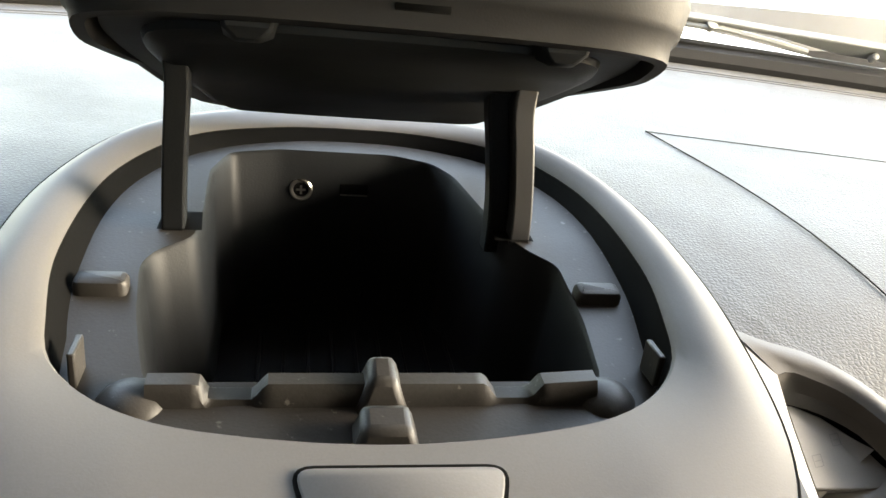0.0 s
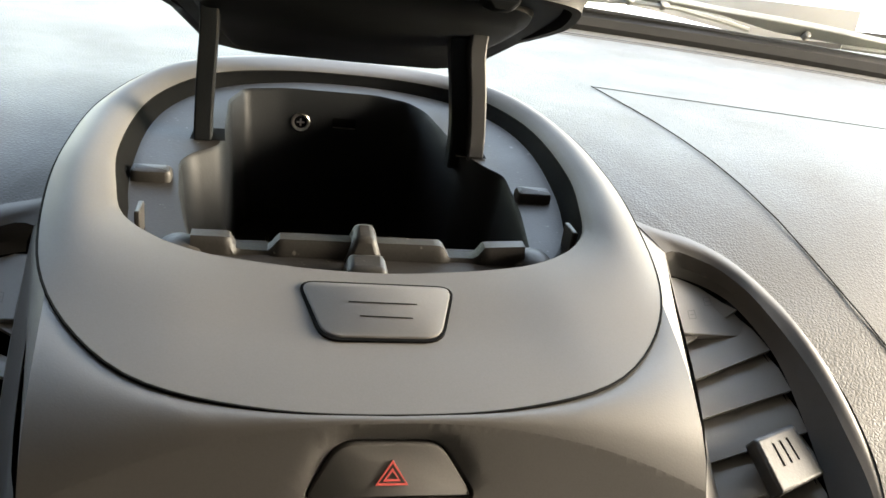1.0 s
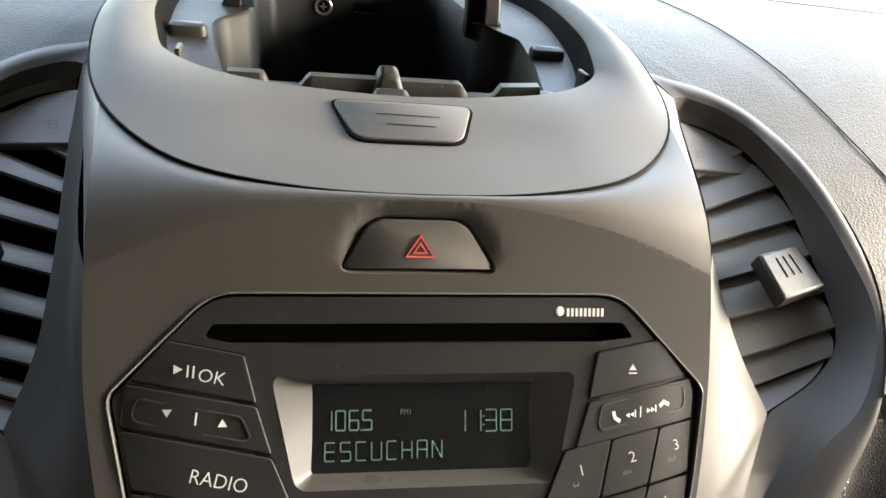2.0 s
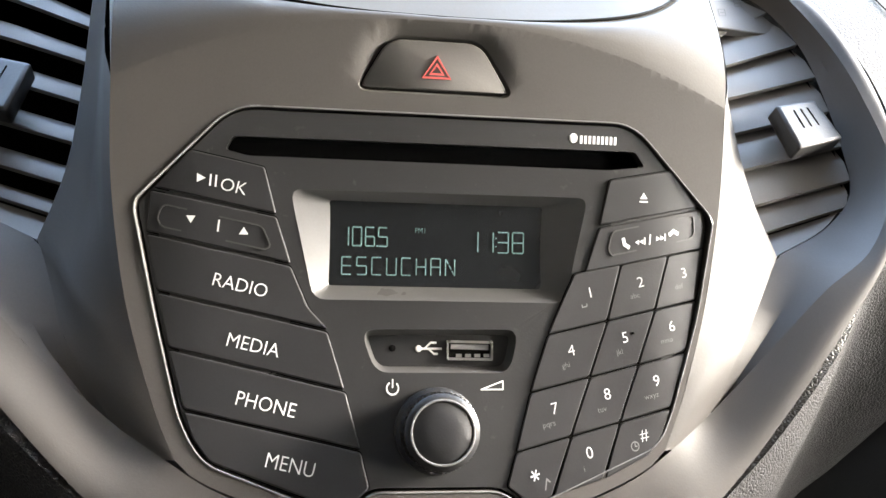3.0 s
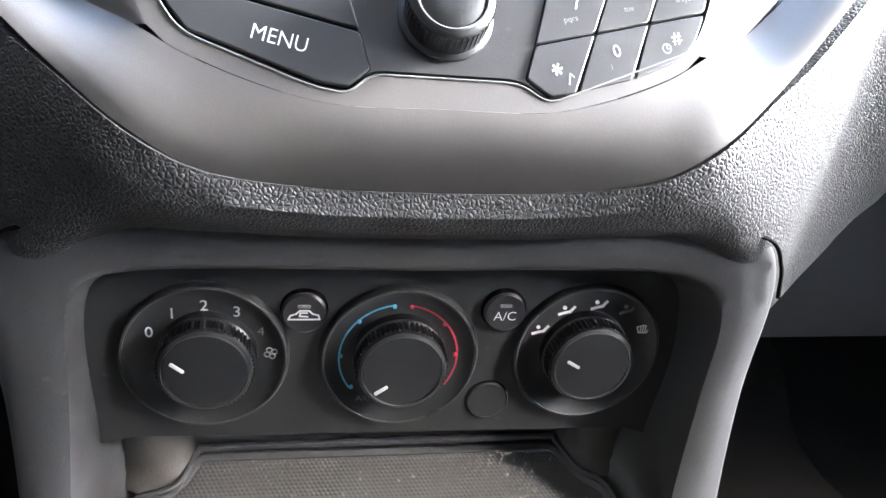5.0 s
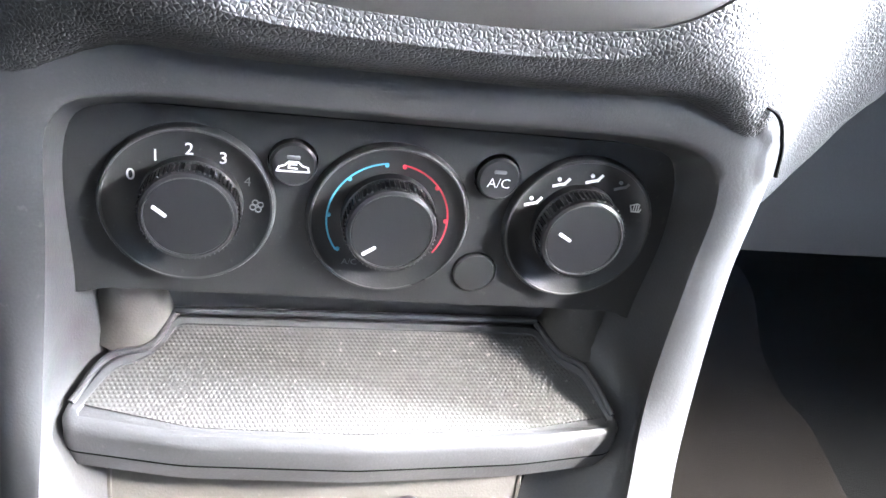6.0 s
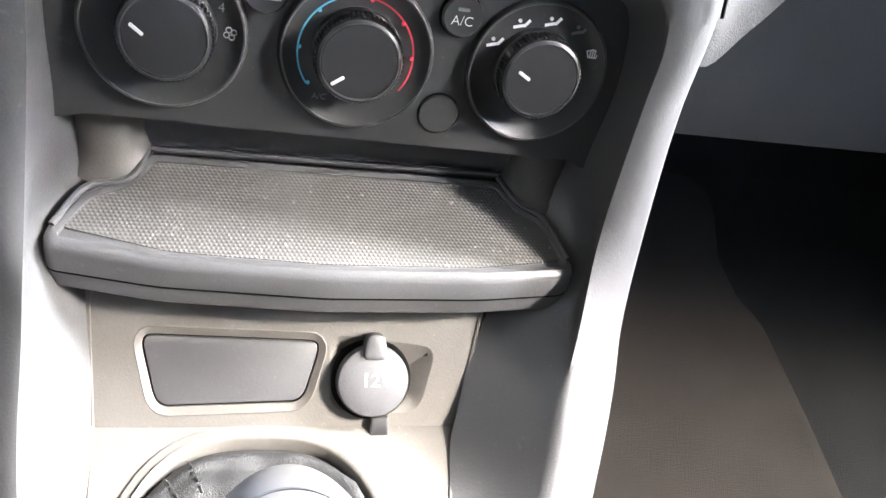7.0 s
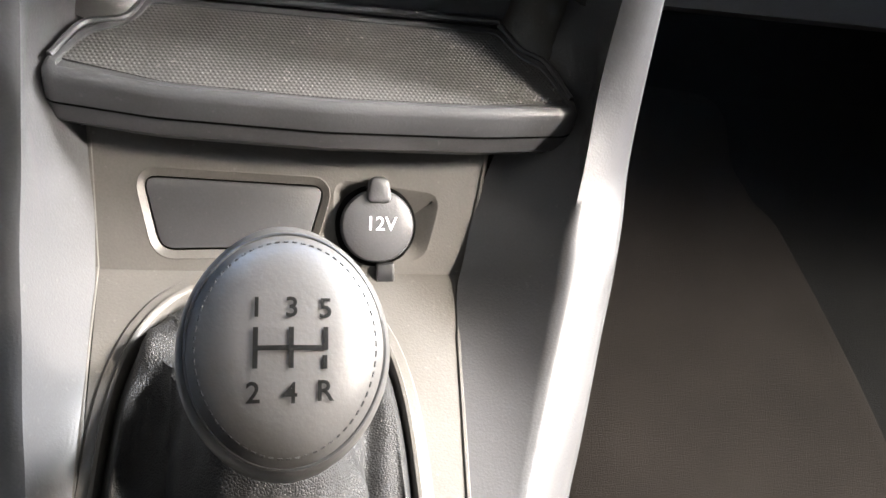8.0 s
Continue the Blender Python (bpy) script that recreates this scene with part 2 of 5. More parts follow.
def plate(outline, place, low, high, inset=0.0004, dice=0.0):
    """A solid key or plate with a softened upper edge."""
    bm = bmesh.new()
    rings = [(outline, low), (outline, high - inset), (shrink(outline, inset * 0.35), high - inset * 0.3), (shrink(outline, inset), high)]
    rows = [[bm.verts.new((u, v, h)) for u, v in o] for o, h in rings]
    m = len(outline)
    for a, b in zip(rows, rows[1:]):
        for j in range(m):
            bm.faces.new((a[j], a[(j + 1) % m], b[(j + 1) % m], b[j]))
    bm.faces.new(rows[-1])
    bm.faces.new(rows[0])
    if dice:
        for way in (Vector((1, 0, 0)), Vector((0, 1, 0))):
            lo, hi = min(v.co.dot(way) for v in bm.verts), max(v.co.dot(way) for v in bm.verts)
            for k in np.arange(lo + dice, hi, dice):
                bmesh.ops.bisect_plane(bm, geom=bm.verts[:] + bm.edges[:] + bm.faces[:], plane_co=way * k, plane_no=way, dist=1e-7)
    for v in bm.verts:
        v.co = place(v.co.x, v.co.y, v.co.z)
    return bm


def groove(outline, place, width, h0, h1):
    """A closed band of the given width along an outline."""
    bm = bmesh.new()
    inner = shrink(outline, width)
    rows = [[bm.verts.new(place(u, v, h)) for u, v in o] for o, h in ((outline, h0), (outline, h1), (inner, h1), (inner, h0))]
    m = len(outline)
    for a, b in zip(rows, rows[1:]):
        for j in range(m):
            bm.faces.new((a[j], a[(j + 1) % m], b[(j + 1) % m], b[j]))
    return bm


def disc(cu, cv, r, n=32, squash=1.0):
    return [(cu + r * math.cos(2 * math.pi * i / n), cv + squash * r * math.sin(2 * math.pi * i / n)) for i in range(n)]


def turned(profile, n=40):
    """A turned solid about +z: (radius, height) pairs from the bottom to the top."""
    bm = bmesh.new()
    rows = []
    for r, z in profile:
        rows.append([bm.verts.new((r * math.cos(2 * math.pi * i / n), r * math.sin(2 * math.pi * i / n), z)) for i in range(n)])
    for a, b in zip(rows, rows[1:]):
        for j in range(n):
            bm.faces.new((a[j], a[(j + 1) % n], b[(j + 1) % n], b[j]))
    bm.faces.new(rows[-1])
    bm.faces.new(list(reversed(rows[0])))
    return bm


def moved(bm, m):
    bm.transform(m)
    return bm


def tube(path, r, n=8, closed=False):
    """A round bar along a path."""
    p = [Vector(q) for q in path]
    bm = bmesh.new()
    rows = []
    up = Vector((0, 0, 1))
    for i, q in enumerate(p):
        a = p[i - 1] if i or closed else q
        b = p[(i + 1) % len(p)] if i + 1 < len(p) or closed else q
        t = (b - a).normalized()
        if abs(t.dot(up)) > 0.95:
            s = t.cross(Vector((1, 0, 0))).normalized()
        else:
            s = t.cross(up).normalized()
        w = s.cross(t)
        rows.append([bm.verts.new(q + r * (math.cos(2 * math.pi * k / n) * s + math.sin(2 * math.pi * k / n) * w)) for k in range(n)])
    pairs = list(zip(rows, rows[1:])) + ([(rows[-1], rows[0])] if closed else [])
    for a, b in pairs:
        for k in range(n):
            bm.faces.new((a[k], a[(k + 1) % n], b[(k + 1) % n], b[k]))
    if not closed:
        bm.faces.new(rows[0])
        bm.faces.new(rows[-1])
    return bm


def box(x0, x1, y0, y1, z0, z1):
    bm = bmesh.new()
    bmesh.ops.create_cube(bm, size=1)
    for v in bm.verts:
        v.co = ((x0 + x1) / 2 + v.co.x * (x1 - x0), (y0 + y1) / 2 + v.co.y * (y1 - y0), (z0 + z1) / 2 + v.co.z * (z1 - z0))
    return bm


def strokes(lines, place, width, h):
    """Flat printed strokes, a little proud of the surface."""
    bm = bmesh.new()
    for ln in lines:
        for (u0, v0), (u1, v1) in zip(ln, ln[1:]):
            d = np.array((u1 - u0, v1 - v0))
            k = np.linalg.norm(d)
            if k < 1e-9:
                continue
            e = d / k * width * 0.35
            w = np.array((-d[1], d[0])) / k * width / 2
            a, b = np.array((u0, v0)) - e, np.array((u1, v1)) + e
            bm.faces.new([bm.verts.new(place(*q, h)) for q in (a - w, b - w, b + w, a + w)])
    return bm


def letters(text, cu, cv, size, place, h, turn=0.0, stretch=1.0, wide=1.0, weight=-0.009):
    """Printed characters centred on (cu, cv); size is the height of a capital."""
    cd = bpy.data.curves.new("print", "FONT")
    cd.body, cd.align_x, cd.align_y, cd.size = text, "CENTER", "CENTER", size / 0.7
    cd.resolution_u, cd.offset = 3, weight * size / 0.7
    ob = bpy.data.objects.new("print", cd)
    scene.collection.objects.link(ob)
    me = bpy.data.meshes.new_from_object(ob.evaluated_get(bpy.context.evaluated_depsgraph_get()))
    bpy.data.objects.remove(ob)
    bm = bmesh.new()
    bm.from_mesh(me)
    bpy.data.meshes.remove(me)
    c, s = math.cos(radians(turn)), math.sin(radians(turn))
    for v in bm.verts:
        x, y = v.co.x * wide, v.co.y
        v.co = place(cu + c * x - s * y, cv + (s * x + c * y) * stretch, h)
    return bm


def mirror(pts):
    return [(-q[0], *q[1:]) for q in reversed(pts)]


# ---- surfaces of the dashboard ----
def face_y(z):
    return 0.0388 + 0.75 * (z - 0.64) - 2.365 * (z - 0.64) ** 2


def on_face(u, v, h):
    s = 0.75 - 4.73 * (v - 0.64)
    k = math.hypot(1, s)
    return Vector((u, face_y(v) - h / k, v + h * s / k))


def on_radio(u, v, h):
    """The radio's face, which falls back towards its sides."""
    return on_face(u, v, h - 4.5 * max(0.0, abs(u - 0.0015) - 0.064) ** 2)


def on_climate(u, v, h):
    return Vector((u, 0.044 + 0.05 * (v - 0.5) - h, v))


def on_pocket(u, v, h):
    return Vector((u, 0.018 + 0.62 * (v - 0.395) - h * 0.85, v + h * 0.527))


PAD_Y = [0.03, 0.05, 0.10, 0.15, 0.20, 0.25, 0.30, 0.45, 0.64]
PAD_Z = [0.640, 0.656, 0.693, 0.721, 0.740, 0.749, 0.752, 0.752, 0.750]


def pad_z(y):
    return float(np.interp(y, PAD_Y, PAD_Z))


def on_top(u, v, h):
    z = (pad_z(v - 0.02) + 2 * pad_z(v) + pad_z(v + 0.02)) / 4
    return Vector((u, v, z + h))


# edge of the fascia against the soft pad, from the middle to the upper end of the vent
EDGE = [(0, 0.0045, 0.5805), (0.03, 0.0040, 0.5815), (0.0585, 0.0015, 0.5870), (0.074, 0.0025, 0.5960), (0.090, 0.0110, 0.6070), (0.106, 0.0218, 0.619),
        (0.134, 0.043, 0.643), (0.155, 0.062, 0.663), (0.168, 0.090, 0.684), (0.1685, 0.115, 0.7005), (0.1602, 0.1445, 0.7179), (0.1499, 0.1670, 0.7274), (0.1410, 0.1783, 0.7318), (0.1298, 0.1860, 0.7347), (0.1183, 0.1900, 0.7362), (0.1074, 0.1953, 0.7382)]
# crease of its rim
CREASE = [(0, 0.0068, 0.6020), (0.03, 0.0072, 0.6025), (0.0585, 0.0130, 0.6095), (0.0735, 0.020, 0.6155), (0.0882, 0.030, 0.6195), (0.1024, 0.0384, 0.6285),
          (0.1318, 0.0550, 0.6505), (0.150, 0.0640, 0.662), (0.164, 0.086, 0.681), (0.1625, 0.112, 0.698), (0.1579, 0.1326, 0.7098), (0.1483, 0.1559, 0.7218), (0.1432, 0.1660, 0.7256), (0.1364, 0.1736, 0.7285), (0.1297, 0.1777, 0.7300), (0.1224, 0.1806, 0.7312), (0.1179, 0.1796, 0.7307)]
# inner line: fold below the vent, then the line where the vent's blades end
FOLD = [(0.0735, 0.0200, 0.6155), (0.0882, 0.0300, 0.6195), (0.1005, 0.0430, 0.6345), (0.1225, 0.0720, 0.6530), (0.145, 0.082, 0.6600), (0.1575, 0.093, 0.6680), (0.1590, 0.105, 0.6772),
        (0.1575, 0.1225, 0.6902), (0.1550, 0.1405, 0.7025), (0.1525, 0.1509, 0.7080), (0.1440, 0.1670, 0.7160), (0.1370, 0.1725, 0.7187), (0.1290, 0.1762, 0.7206), (0.1205, 0.1775, 0.7220)]
CREASE_V = CREASE[3:]
# crease of the front face and inner edge of the vent
KEEL = [(0.0705, 0.6158), (0.0754, 0.6240), (0.0846, 0.6467), (0.0896, 0.6715), (0.0907, 0.688), (0.0905, 0.703)]
VENT_IN = [(0.0735, 0.0200, 0.6155), (0.0882, 0.0300, 0.6195), (0.1005, 0.0430, 0.6345), (0.1225, 0.0720, 0.6530), (0.1175, 0.0900, 0.6670), (0.1165, 0.1150, 0.6850), (0.1175, 0.1450, 0.7070), (0.1179, 0.1796, 0.7307)]
COWL_OUT = [(0, 0.0872, 0.7228), (0.036, 0.0897, 0.7234), (0.067, 0.0995, 0.7256), (0.0862, 0.1185, 0.7296), (0.0972, 0.1420, 0.7348), (0.1030, 0.183, 0.7424),
            (0.1045, 0.22, 0.7470), (0.100, 0.262, 0.7520), (0.083, 0.303, 0.7570), (0.05, 0.338, 0.7570), (0, 0.350, 0.7570)]
COWL_IN = [(0, 0.1445, 0.7358), (0.039, 0.148, 0.7365), (0.0555, 0.152, 0.7372), (0.069, 0.160, 0.7385), (0.0795, 0.173, 0.7405), (0.084, 0.190, 0.7436),
           (0.0880, 0.220, 0.7475), (0.0820, 0.274, 0.7535), (0.0605, 0.309, 0.7568), (0.03, 0.3235, 0.7575), (0, 0.327, 0.7575)]
RADIO_OUT = [(-0.0581, 0.6975), (0.0608, 0.6978), (0.0868, 0.6740), (0.0882, 0.6715), (0.0832, 0.6472), (0.0740, 0.6247), (0.0689, 0.6167), (0.0271, 0.6037), (0.0201, 0.6077),
             (-0.0176, 0.6081), (-0.0232, 0.6040), (-0.0320, 0.6052), (-0.0636, 0.6148), (-0.0703, 0.6235), (-0.0780, 0.6466), (-0.0843, 0.6707), (-0.0840, 0.6735)]
RADIO_LOOP = rounded(RADIO_OUT, 0.007, 6)


def left_x(x, y):
    """Where a point of the passenger's side stands, mirrored, on the driver's side: its vent sits nearer to the middle."""
    w = [min(1.0, max(0.0, q)) for q in ((x - 0.092) / 0.018, (0.168 - x) / 0.025, (y - 0.045) / 0.025)]
    return -(x - 0.0075 * w[0] * w[1] * w[2])


def to_left(bm):
    for v in bm.verts:
        v.co.x = left_x(v.co.x, v.co.y)
    return bm


# ---- dashboard ----
dashboard = thing("dashboard", "dark grey moulded car dashboard with grained soft pad", "dashboard", kind="structure")
out = spline(EDGE, 90)
far = [(0.20, 0.060), (0.30, 0.05), (0.80, 0.045), (0.80, 0.615)]
half = [(q[0], q[1]) for q in out if q[0] > 0.1 and q[1] > 0.063]
back = [(q[0] + 0.0012, q[1] + 0.0005) for q in spline(COWL_OUT, 60) if q[1] > 0.197]
right = [far[3], far[2], far[1], far[0]] + half + back
plan = right + [(left_x(u, v), v) for u, v in reversed(right[:-1])]
part("top_pad", sheet(plan, [], on_top, 0.0, 0.012, 0.02), TOP, dashboard, "grained grey dash top pad", sharp=50)
for s in (1, -1):
    bm = bmesh.new()
    up = [(0, 0.0040, 0.5810), (0.03, 0.0035, 0.5820), (0.0585, 0.0010, 0.5875), (0.074, 0.0022, 0.5965), (0.0925, 0.0135, 0.610), (0.1034, 0.0205, 0.6175), (0.134, 0.0435, 0.6435), (0.158, 0.066, 0.664), (0.20, 0.060, 0.662), (0.30, 0.050, 0.655), (0.80, 0.045, 0.651)]
    lo = [(0, 0.018, 0.5625), (0.03, 0.018, 0.5625), (0.0585, 0.018, 0.563), (0.083, 0.0185, 0.5620), (0.100, 0.0235, 0.550), (0.123, 0.037, 0.528), (0.1500, 0.065, 0.506), (0.168, 0.074, 0.520), (0.195, 0.085, 0.541), (0.235, 0.112, 0.551), (0.80, 0.12, 0.56)]
    n = 120
    a, d = spline(up, n), spline(lo, n)
    mid = (a + d) / 2 + np.array((0, -0.0055, -0.003))
    under = d + np.array((0, 0.06, -0.004))
    lip = d + np.array((0, 0.004, -0.003))
    tuck = a + np.array((0, 0.006, -0.002))
    loft(bm, [tuck, a, mid * 0.35 + a * 0.65 + np.array((0, -0.003, 0.0)), mid, mid * 0.35 + d * 0.65 + np.array((0, -0.002, -0.001)), d, lip, under], across=2)
    if s < 0:
        bmesh.ops.scale(bm, vec=(-1, 1, 1), verts=bm.verts)
    part("pad_roll", bm, PAD, dashboard, "grained dark soft pad below the fascia")
# seams of the passenger side's top panel
seam = [on_top(u, v, 0.0004) for u, v in spline([(0.1512, 0.369), (0.1608, 0.300), (0.1700, 0.242), (0.1815, 0.181), (0.193, 0.142), (0.21, 0.10), (0.24, 0.06)], 60)]
part("panel_seam", tube(seam, 0.00028, 6), GAP, dashboard, "dark seam of the passenger panel")
seam = [on_top(u, v, 0.0002) for u, v in spline([(0.1512, 0.369), (0.22, 0.352), (0.30, 0.332), (0.45, 0.29), (0.7, 0.2)], 60)]
part("panel_seam", tube(seam, 0.00028, 6), TRIM, dashboard)
def seal_y(x):
    """Foot of the windscreen across the car."""
    a = min(abs(x), 0.45)
    return 0.640 - 0.6 * a * a - 0.54 * (abs(x) - a)


for dy, r in ((-0.040, 0.0011), (-0.049, 0.0007)):
    w = [on_top(u, seal_y(u) + dy, 0.0) for u in np.linspace(-0.72, 0.72, 90)]
    part("demister_rib", tube(w, r, 6), TRIM, dashboard, "dark line of the demister outlet")
glove = bmesh.new()
for x0, x1 in ((0.122, 0.80), (-0.80, -0.122)):
    prof = [(0.17, 0.655), (0.16, 0.60), (0.155, 0.55), (0.150, 0.50), (0.146, 0.462), (0.141, 0.458), (0.141, 0.443), (0.150, 0.435), (0.40, 0.428)]
    xs = np.linspace(x0, x1, 20)
    loft(glove, [[(x, y, z) for x in xs] for y, z in prof], across=3)
part("lower_panel", glove, PANEL, dashboard, "dark plastic panel under the dash")

# ---- centre fascia ----
fascia = thing("center_fascia", "satin grey plastic fascia round the car radio", "fascia")
bm = bmesh.new()
# front face, cut out for the radio
keel = spline(KEEL, 30)
front = [(q[0], q[1]) for q in keel]
foot = [(q[0], q[2]) for q in spline(CREASE, 60) if q[0] < 0.0695]
def top_z(x):
    return 0.722 - 0.019 * (abs(x) / 0.0905) ** 2.2


def shoulder(x, n=9):
    """A rounded line from the front face up to the edge of the bin's surround."""
    u = abs(x) / 0.0905
    a = np.array(on_face(x, top_z(x), 0))
    c = spline(COWL_OUT[:5], 60)
    b = c[min(59, int(round(u * 59)))] * np.array((1 if x >= 0 else -1, 1, 1)) + np.array((0, 0.003, -0.0006))
    k = np.linalg.norm(b - a)
    s = 0.75 - 4.73 * (top_z(x) - 0.64)
    ta, tb = np.array((0, s, 1.0)) / math.hypot(1, s) * k, np.array((0.15 * (1 if x > 0 else -1) * u, 0.97, 0.2)) * k
    return [(2 * t**3 - 3 * t**2 + 1) * a + (t**3 - 2 * t**2 + t) * ta + (3 * t**2 - 2 * t**3) * b + (t**3 - t**2) * tb for t in np.linspace(0, 1, n)]


xs_top = np.linspace(0.0905, -0.0905, 59)
top = [(x, top_z(x)) for x in xs_top][1:-1]
ring = foot[1:] + front + top + [(-u, v) for u, v in reversed(front)] + [(-u, v) for u, v in reversed(foot)]
hz = rounded([(-0.0248, 0.7025), (0.0238, 0.7025), (0.0128, 0.7178), (-0.0152, 0.7178)], 0.005, 6)


def on_front(u, v, h):
    """The front face with the shallow scoop round the hazard switch."""
    d = 1.0
    for a, b in zip(hz, hz[1:] + hz[:1]):
        a, b, q = Vector(a), Vector(b), Vector((u, v))
        t = min(1.0, max(0.0, (q - a).dot(b - a) / max(1e-12, (b - a).length_squared)))
        d = min(d, (q - a.lerp(b, t)).length)
    f = max(0.0, 1 - d / 0.0042) ** 1.5 * min(1.0, max(0.0, (v - 0.7035) / 0.009))
    return on_face(u, v, h - 0.0017 * f)


bm = sheet(ring, [RADIO_LOOP, hz], on_front, 0.0, 0.0, 0.003)
loft(bm, [shoulder(x) for x in xs_top])
part("front_face", weld(bm, 0.00005), FASCIA, fascia, sharp=80)
for s in (1, -1):
    bm = bmesh.new()
    n = 60
    k3 = [tuple(on_face(u, v, 0)) for u, v in KEEL]
    low = spline(VENT_IN[:4], 20)
    a, b = spline(k3, n - 1), np.concatenate([low, spline(VENT_IN[3:], 40)[1:]])
    gap = np.linalg.norm(b - a, axis=1)[:, None]
    ease = np.clip(1.0 - 1.5 * np.linspace(0, 1, len(a)), 0.2, 1.0)[:, None]
    ta = (b - a) * (1 - ease) + gap * np.array((1.0, 0.0, 0.0)) * ease
    tb = b - a
    loft(bm, [(2 * t**3 - 3 * t**2 + 1) * a + (t**3 - 2 * t**2 + t) * ta + (3 * t**2 - 2 * t**3) * b + (t**3 - t**2) * tb for t in np.linspace(0, 1, 9)])
    rows = [line(np.concatenate([low, spline(FOLD[3:], 60)[1:]]), n - 1), spline(CREASE_V, n - 1)]
    rows.insert(1, rows[0] * 0.5 + rows[1] * 0.5 + np.array((0.0012, 0.0008, -0.0015)))
    loft(bm, rows)
    bm.faces.new([bm.verts.new(Vector(q)) for q in (VENT_IN[-1], FOLD[-1], CREASE_V[-1])])
    inner = spline(VENT_IN[3:], 40)
    loft(bm, [inner, inner + np.array((0.0008, 0.0015, -0.0012)), inner + np.array((0.0035, 0.0095, -0.0095))])
    c, e = spline(CREASE, 110), spline(EDGE, 110)
    far = np.linalg.norm(e - c, axis=1)[:, None]
    ease = np.clip(1.0 - (c[:, :1] - 0.06) / 0.05, 0.0, 1.0)
    slope = 0.75 - 4.73 * (c[:, 2:] - 0.64)
    run = np.concatenate([0 * slope, -slope, 0 * slope - 1], 1) / np.hypot(1, slope)
    ta = ease * far * run + (1 - ease) * (e - c + far * np.array((0.04, -0.10, 0.04)))
    tb = (e - c) + far * np.array((0, 0.55, -0.1))
    loft(bm, [(2 * t**3 - 3 * t**2 + 1) * c + (t**3 - 2 * t**2 + t) * ta + (3 * t**2 - 2 * t**3) * e + (t**3 - t**2) * tb for t in np.linspace(0, 1, 8)] + [e + np.array((0, 0.008, -0.006))])
    # bridge between vent and cowl, and from the front face up to the cowl
    sh = shoulder(0.0905)
    loft(bm, [sh, [np.array(VENT_IN[-1]) * (1 - t) + np.array(EDGE[-1]) * t for t in np.linspace(0, 0.3, len(sh))]])
    g = spline([tuple(sh[-1]), (0.0995, 0.160, 0.7368), (0.1032, 0.1955, 0.7420)], 12)
    loft(bm, [g, [np.array(VENT_IN[-1]) * (1 - t) + np.array(EDGE[-1]) * t for t in np.linspace(0.3, 1, 12)]])
    if s < 0:
        to_left(bm)
    part("fascia_wing", bm, FASCIA, fascia, "wing of the fascia round an air vent", sharp=32)
part("radio_gap", sheet(RADIO_LOOP, [], on_face, -0.012, 0.0, 0.01), GAP, fascia)
rim = bmesh.new()
loft(rim, [[on_face(u, v, h) for u, v in o] for o, h in ((RADIO_LOOP, 0.0), (shrink(RADIO_LOOP, 0.0005), -0.0006), (shrink(RADIO_LOOP, 0.0008), -0.012))], closed=True)
part("radio_surround", rim, FASCIA, fascia)
# pale line paints the highlight on the radio surround's bevel
part("edge_highlight", tube([on_face(u, v, 0.0001) for u, v in shrink(RADIO_LOOP, 0.0002)], 0.00028, 6, True), RIM, fascia, "painted highlight line round the radio")
rim = bmesh.new()
loft(rim, [[on_front(u, v, h) for u, v in o] for o, h in ((hz, 0.0), (shrink(hz, 0.0006), -0.0012), (shrink(hz, 0.0009), -0.008))], closed=True)
part("switch_surround", rim, FASCIA, fascia)

# ---- hazard switch ----
hazard = thing("hazard_switch", "grey hazard warning switch with red double triangle", "switch")
part("button", plate(shrink(hz, 0.0011), on_face, -0.008, -0.0004, 0.0008), COWL, hazard)
part("gap", sheet(hz, [], on_face, -0.007), GAP, hazard)
tri = lambda r: [(-0.0004 + r * 1.0 * math.cos(radians(a)), 0.7088 + 0.82 * r * math.sin(radians(a))) for a in (90, 210, 330, 90)]
for r in (0.0050, 0.0026):
    part("warning_triangle", groove(tri(r)[:3], on_face, 0.0008, -0.0004, 0.0001), HAZ, hazard, "red triangle outline")


